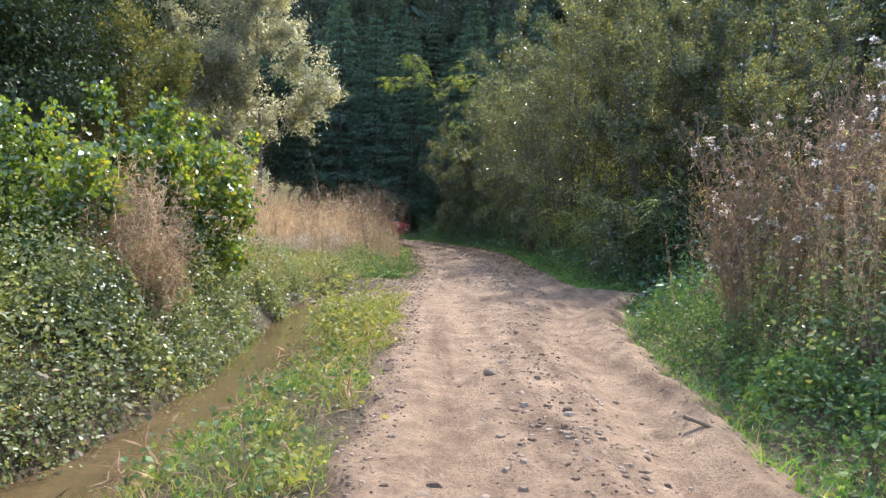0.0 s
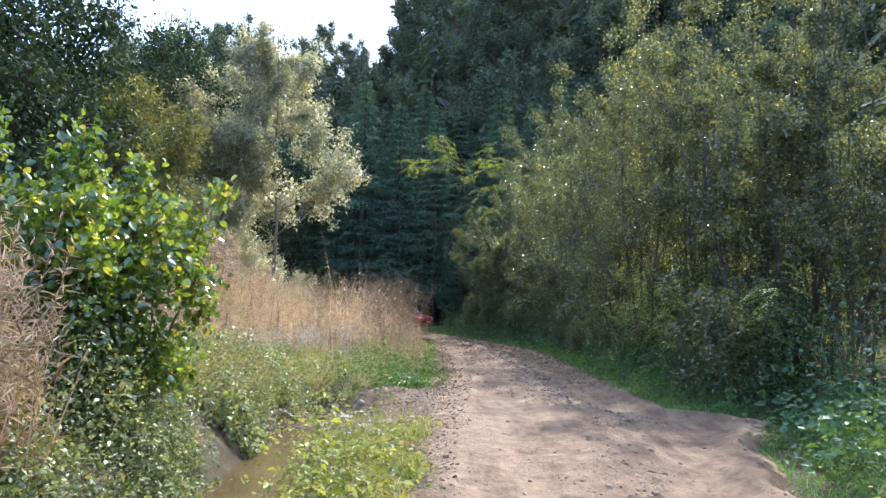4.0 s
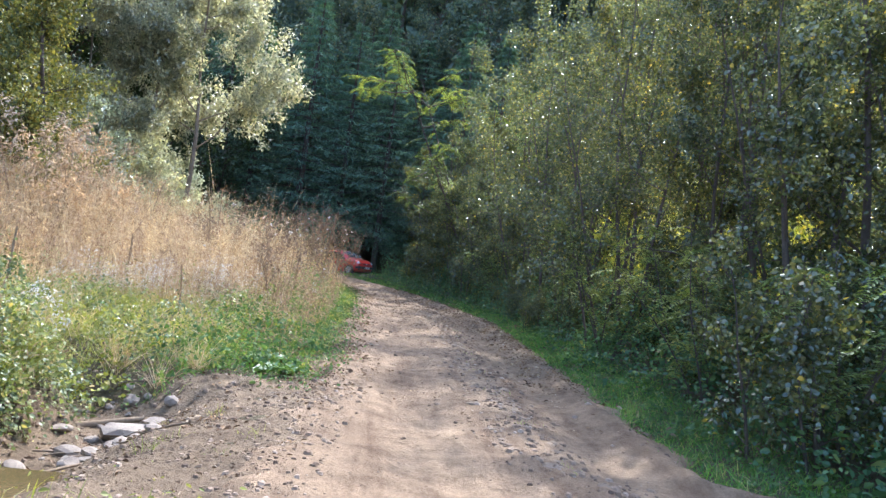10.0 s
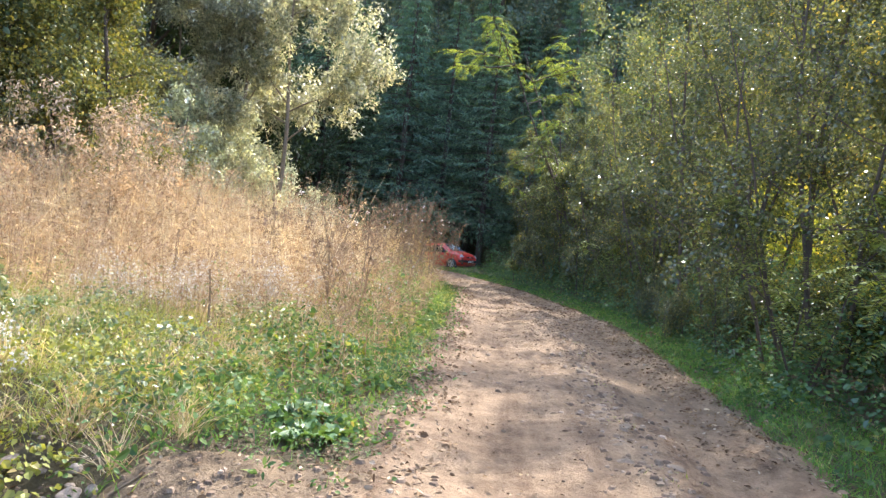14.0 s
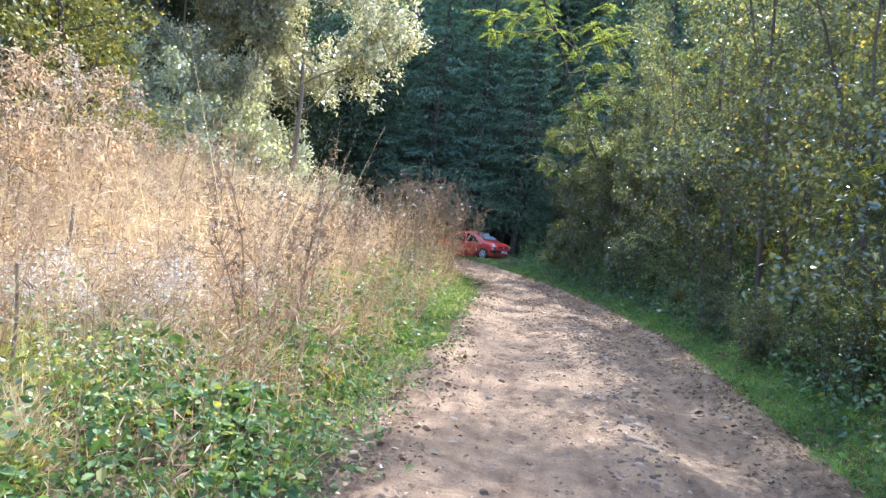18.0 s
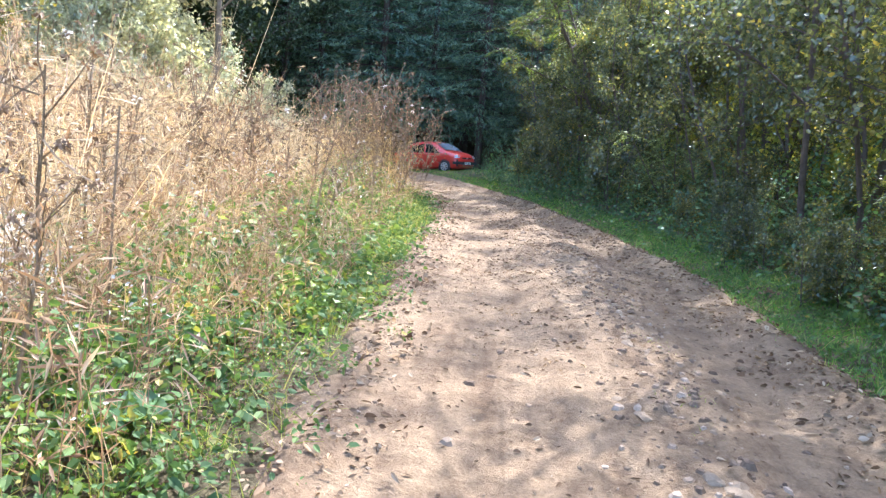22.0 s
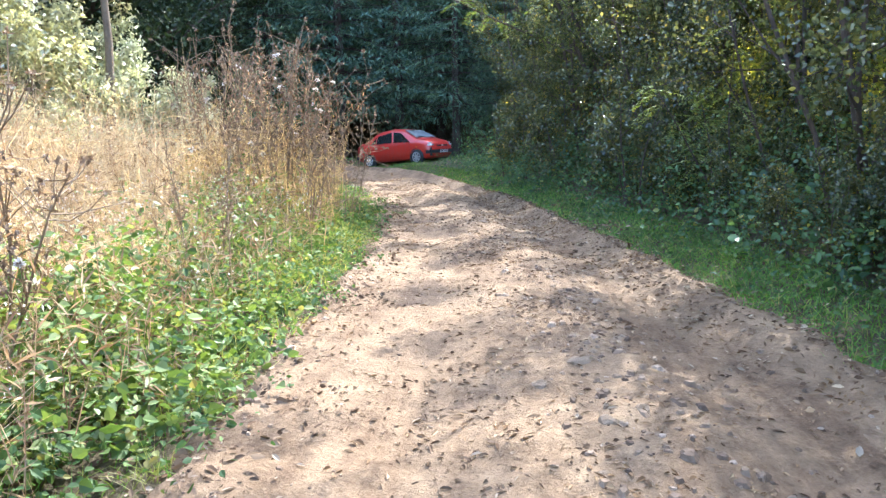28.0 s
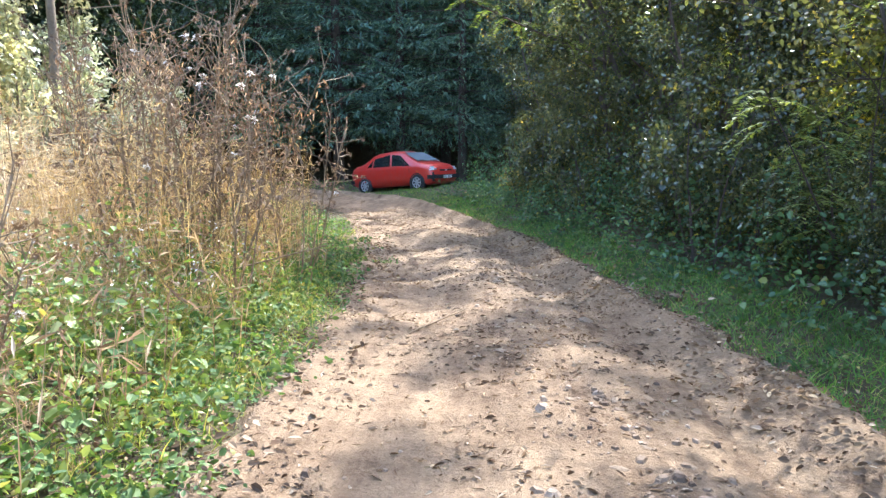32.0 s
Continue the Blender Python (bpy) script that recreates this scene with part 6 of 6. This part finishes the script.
# the pale grey base paints in the sky's reflection on the windscreen
SCREEN = car_paint("windscreen glass with painted sky sheen", (0.3, 0.32, 0.33), 0.05, 0, 1)
PLATE = car_paint("white plate", (0.75, 0.75, 0.75), 0.5, 0, 0)

# stations along the car: x, sill z, waist z, top z, half width at sill, waist and top
STATIONS = [(-2.10, 0.42, 0.80, 0.90, 0.66, 0.70, 0.60), (-2.03, 0.32, 0.84, 1.03, 0.76, 0.80, 0.66), (-1.85, 0.25, 0.88, 1.09, 0.82, 0.85, 0.70), (-1.58, 0.21, 0.91, 1.12, 0.84, 0.87, 0.70),
            (-1.45, 0.20, 0.92, 1.17, 0.84, 0.87, 0.67), (-0.98, 0.20, 0.94, 1.44, 0.84, 0.87, 0.60), (-0.7, 0.20, 0.94, 1.51, 0.84, 0.87, 0.58), (-0.2, 0.20, 0.94, 1.55, 0.84, 0.87, 0.57), (0.25, 0.20, 0.93, 1.52, 0.84, 0.87, 0.57),
            (0.55, 0.20, 0.93, 1.45, 0.84, 0.87, 0.58), (1.3, 0.20, 0.91, 1.05, 0.84, 0.86, 0.72), (1.55, 0.20, 0.87, 1.0, 0.84, 0.85, 0.68), (1.82, 0.22, 0.8, 0.93, 0.80, 0.81, 0.62),
            (1.97, 0.26, 0.7, 0.82, 0.72, 0.74, 0.58), (2.03, 0.34, 0.6, 0.68, 0.6, 0.62, 0.5)]


def car_section(s):
    x, zs, zw, zt, ws, ww, wt = s
    mid = 0.5 * (zs + zw)
    half = [(ws * 0.8, zs), (ws, zs + 0.07), (ww, mid), (ww * 0.99, zw - 0.06), (ww * 0.95, zw), (wt + 0.05, zt - 0.07), (wt - 0.04, zt - 0.015), (wt * 0.5, zt + 0.012), (0.0, zt + 0.018)]
    return [(x, -w, z) for w, z in half] + [(x, w, z) for w, z in half[-2::-1]]


def quad_patch(name, pts, mat, parent, thick=0.012, label=""):
    """A thin panel through an outline of points, given in order."""
    bm = bmesh.new()
    vs = [bm.verts.new(p) for p in pts]
    bm.faces.new(vs)
    bmesh.ops.recalc_face_normals(bm, faces=bm.faces[:])
    geom = bmesh.ops.extrude_face_region(bm, geom=bm.faces[:])
    bm.faces.ensure_lookup_table()
    nrm = bm.faces[0].normal.copy()
    for v in geom["geom"]:
        if isinstance(v, bmesh.types.BMVert):
            v.co += nrm * thick
    bmesh.ops.recalc_face_normals(bm, faces=bm.faces[:])
    return part(name, bm, mat, parent, label)


def lathe(profile, mat, name, parent, segments=24, label=""):
    """A ring or disc turned round the y axis, from (radius, y) pairs."""
    a = np.linspace(0, 2 * np.pi, segments, endpoint=False)
    v = np.array([[(r * math.cos(t), yy, r * math.sin(t)) for t in a] for r, yy in profile]).reshape(-1, 3)
    k = len(profile)
    i, j = np.meshgrid(np.arange(k - 1), np.arange(segments), indexing="ij")
    i, j = i.ravel(), j.ravel()
    j2 = (j + 1) % segments
    f = np.stack([i * segments + j, i * segments + j2, (i + 1) * segments + j2, (i + 1) * segments + j], 1)
    return child(name, mesh_of(name, v, [f], mat, True), parent, label)


def box(bm, cx, cy, cz, sx, sy, sz, bevel=0.02):
    r = bmesh.ops.create_cube(bm, size=1.0, matrix=Matrix.Translation((cx, cy, cz)) @ Matrix.Diagonal((sx, sy, sz, 1)))
    edges = list({e for v in r["verts"] for e in v.link_edges})
    bmesh.ops.bevel(bm, geom=edges, offset=bevel, segments=2, affect="EDGES")


def parked_car():
    car = tagged(new("car"), "red four-door saloon car parked on the grass", "car")
    secs = np.array([car_section(s) for s in STATIONS])
    k, n = secs.shape[:2]
    i, j = np.meshgrid(np.arange(k - 1), np.arange(n - 1), indexing="ij")
    a = (i * n + j).ravel()
    f = [np.stack([a, a + n, a + n + 1, a + 1], 1)]
    body = mesh_of("body", secs, f, RED, True)
    bm = bmesh.new()
    bm.from_mesh(body)
    bm.verts.ensure_lookup_table()
    for s in (0, k - 1):
        bm.faces.new([bm.verts[s * n + q] for q in range(n)])
    for q in range(k - 1):
        bm.faces.new([bm.verts[q * n], bm.verts[(q + 1) * n], bm.verts[(q + 1) * n + n - 1], bm.verts[q * n + n - 1]])
    bmesh.ops.recalc_face_normals(bm, faces=bm.faces[:])
    b = part("body", bm, RED, car, smooth=True)
    for sgn in (-1, 1):
        def sp(x, u, out=0.006):
            """A point of the side glass: u from the waist (0) to the roof's edge (1)."""
            xs = [s[0] for s in STATIONS]
            zw, zt, ww, wt = (np.interp(x, xs, [s[c] for s in STATIONS]) for c in (2, 3, 5, 6))
            return (x, sgn * (ww * 0.95 + (wt + 0.05 - ww * 0.95) * u + out), zw + (zt - 0.07 - zw) * u)
        quad_patch("front_window", [sp(1.0, 0.1), sp(0.1, 0.1), sp(0.02, 0.9), sp(0.42, 0.9)], GLASS, car, 0.006)
        quad_patch("rear_window", [sp(0.0, 0.1), sp(-0.88, 0.1), sp(-0.84, 0.8), sp(-0.08, 0.9)], GLASS, car, 0.006)
        quad_patch("quarter_window", [sp(-0.93, 0.14), sp(-1.2, 0.2), sp(-0.93, 0.74)], GLASS, car, 0.006)
        for hx in (0.12, -0.78):
            bm = bmesh.new()
            box(bm, hx, sgn * 0.855, 0.83, 0.17, 0.03, 0.03, 0.01)
            part("door_handle", bm, RED, car)
        for dx in (0.98, 0.05, -0.95):
            bm = bmesh.new()
            box(bm, dx, sgn * 0.857, 0.6, 0.012, 0.012, 0.6, 0.004)
            part("door_gap", bm, BLACK, car)
        bm = bmesh.new()
        box(bm, 0.82, sgn * 0.95, 1.0, 0.09, 0.18, 0.13, 0.035)
        part("wing_mirror", bm, RED if sgn > 0 else BLACK, car)
        bm = bmesh.new()
        box(bm, 1.84, sgn * 0.58, 0.75, 0.32, 0.36, 0.2, 0.07)
        bmesh.ops.rotate(bm, verts=bm.verts[:], cent=(1.85, sgn * 0.57, 0.72), matrix=Matrix.Rotation(radians(-14 * sgn), 3, "Z"))
        part("headlight", bm, LAMP, car, "clear glass headlight")
        bm = bmesh.new()
        box(bm, 1.35, sgn * 0.866, 0.72, 0.07, 0.02, 0.035, 0.008)
        part("side_repeater", bm, AMBER, car)
        bm = bmesh.new()
        box(bm, -2.03, sgn * 0.6, 0.82, 0.16, 0.26, 0.26, 0.04)
        part("tail_light", bm, TAIL, car)
        for wx in (1.32, -1.31):
            arch = lathe([(0.33, sgn * 0.70), (0.35, sgn * 0.868), (0.325, sgn * 0.872), (0.32, sgn * 0.70)], BLACK, "wheel_arch", car)
            arch.location = (wx, 0, 0.31)
            wheel = child("wheel", None, car)
            wheel.location = (wx, sgn * 0.785, 0.31)
            s = sgn
            lathe([(0.2, -0.09 * s), (0.29, -0.095 * s), (0.31, -0.06 * s), (0.31, 0.06 * s), (0.29, 0.095 * s), (0.2, 0.1 * s)], TYRE, "tyre", wheel)
            lathe([(0.205, 0.02 * s), (0.205, 0.1 * s), (0.19, 0.108 * s), (0.178, 0.095 * s), (0.178, 0.03 * s)], ALLOY, "rim", wheel)
            lathe([(0.178, 0.07 * s), (0.1, 0.076 * s), (0.0, 0.076 * s)], BLACK, "wheel_disc", wheel)
            lathe([(0.06, 0.06 * s), (0.055, 0.1 * s), (0.03, 0.108 * s), (0.0, 0.11 * s)], ALLOY, "hub_cap", wheel)
            bm = bmesh.new()
            for q in range(7):
                m = Matrix.Rotation(q * 2 * math.pi / 7, 4, "Y") @ Matrix.Translation((0.115, 0.088 * s, 0)) @ Matrix.Diagonal((0.14, 0.02, 0.055, 1))
                bmesh.ops.create_cube(bm, size=1.0, matrix=m)
            part("wheel_spokes", bm, ALLOY, wheel)
    quad_patch("windscreen", [(1.26, -0.67, 1.1), (1.26, 0.67, 1.1), (0.58, 0.54, 1.462), (0.58, -0.54, 1.462)], SCREEN, car, 0.006)
    quad_patch("back_window", [(-1.43, 0.58, 1.215), (-1.43, -0.58, 1.215), (-1.0, -0.52, 1.462), (-1.0, 0.52, 1.462)], GLASS, car, 0.006)
    for sgn in (-1, 1):
        bm = bmesh.new()
        m = Matrix.Translation((1.22, sgn * 0.3, 1.135)) @ Matrix.Rotation(radians(80 * sgn), 4, "Z") @ Matrix.Diagonal((0.45, 0.015, 0.015, 1))
        bmesh.ops.create_cube(bm, size=1.0, matrix=m)
        part("wiper", bm, BLACK, car)
    bm = bmesh.new()
    box(bm, 1.9, 0, 0.48, 0.4, 1.68, 0.34, 0.1)
    part("front_bumper", bm, BLACK, car, "black plastic bumper")
    bm = bmesh.new()
    box(bm, 1.95, 0, 0.71, 0.18, 0.8, 0.16, 0.05)
    part("grille", bm, BLACK, car)
    bm = bmesh.new()
    box(bm, 2.04, 0, 0.71, 0.03, 0.15, 0.06, 0.012)
    part("badge", bm, ALLOY, car)
    bm = bmesh.new()
    box(bm, -1.98, 0, 0.48, 0.36, 1.68, 0.32, 0.09)
    part("rear_bumper", bm, BLACK, car)
    bm = bmesh.new()
    box(bm, 2.095, 0, 0.47, 0.02, 0.52, 0.115, 0.006)
    plate = part("number_plate", bm, PLATE, car, "white number plate")
    bm = bmesh.new()
    for q in range(6):
        if q != 2:
            box(bm, 2.108, -0.19 + q * 0.075, 0.47, 0.006, 0.035, 0.06, 0.001)
    tagged(part("plate_lettering", bm, BLACK, plate), kind="stuff")
    return car


car = parked_car()
car.matrix_world = pose(-2.0, 53.9, -0.03, 0, -4.5, -33)
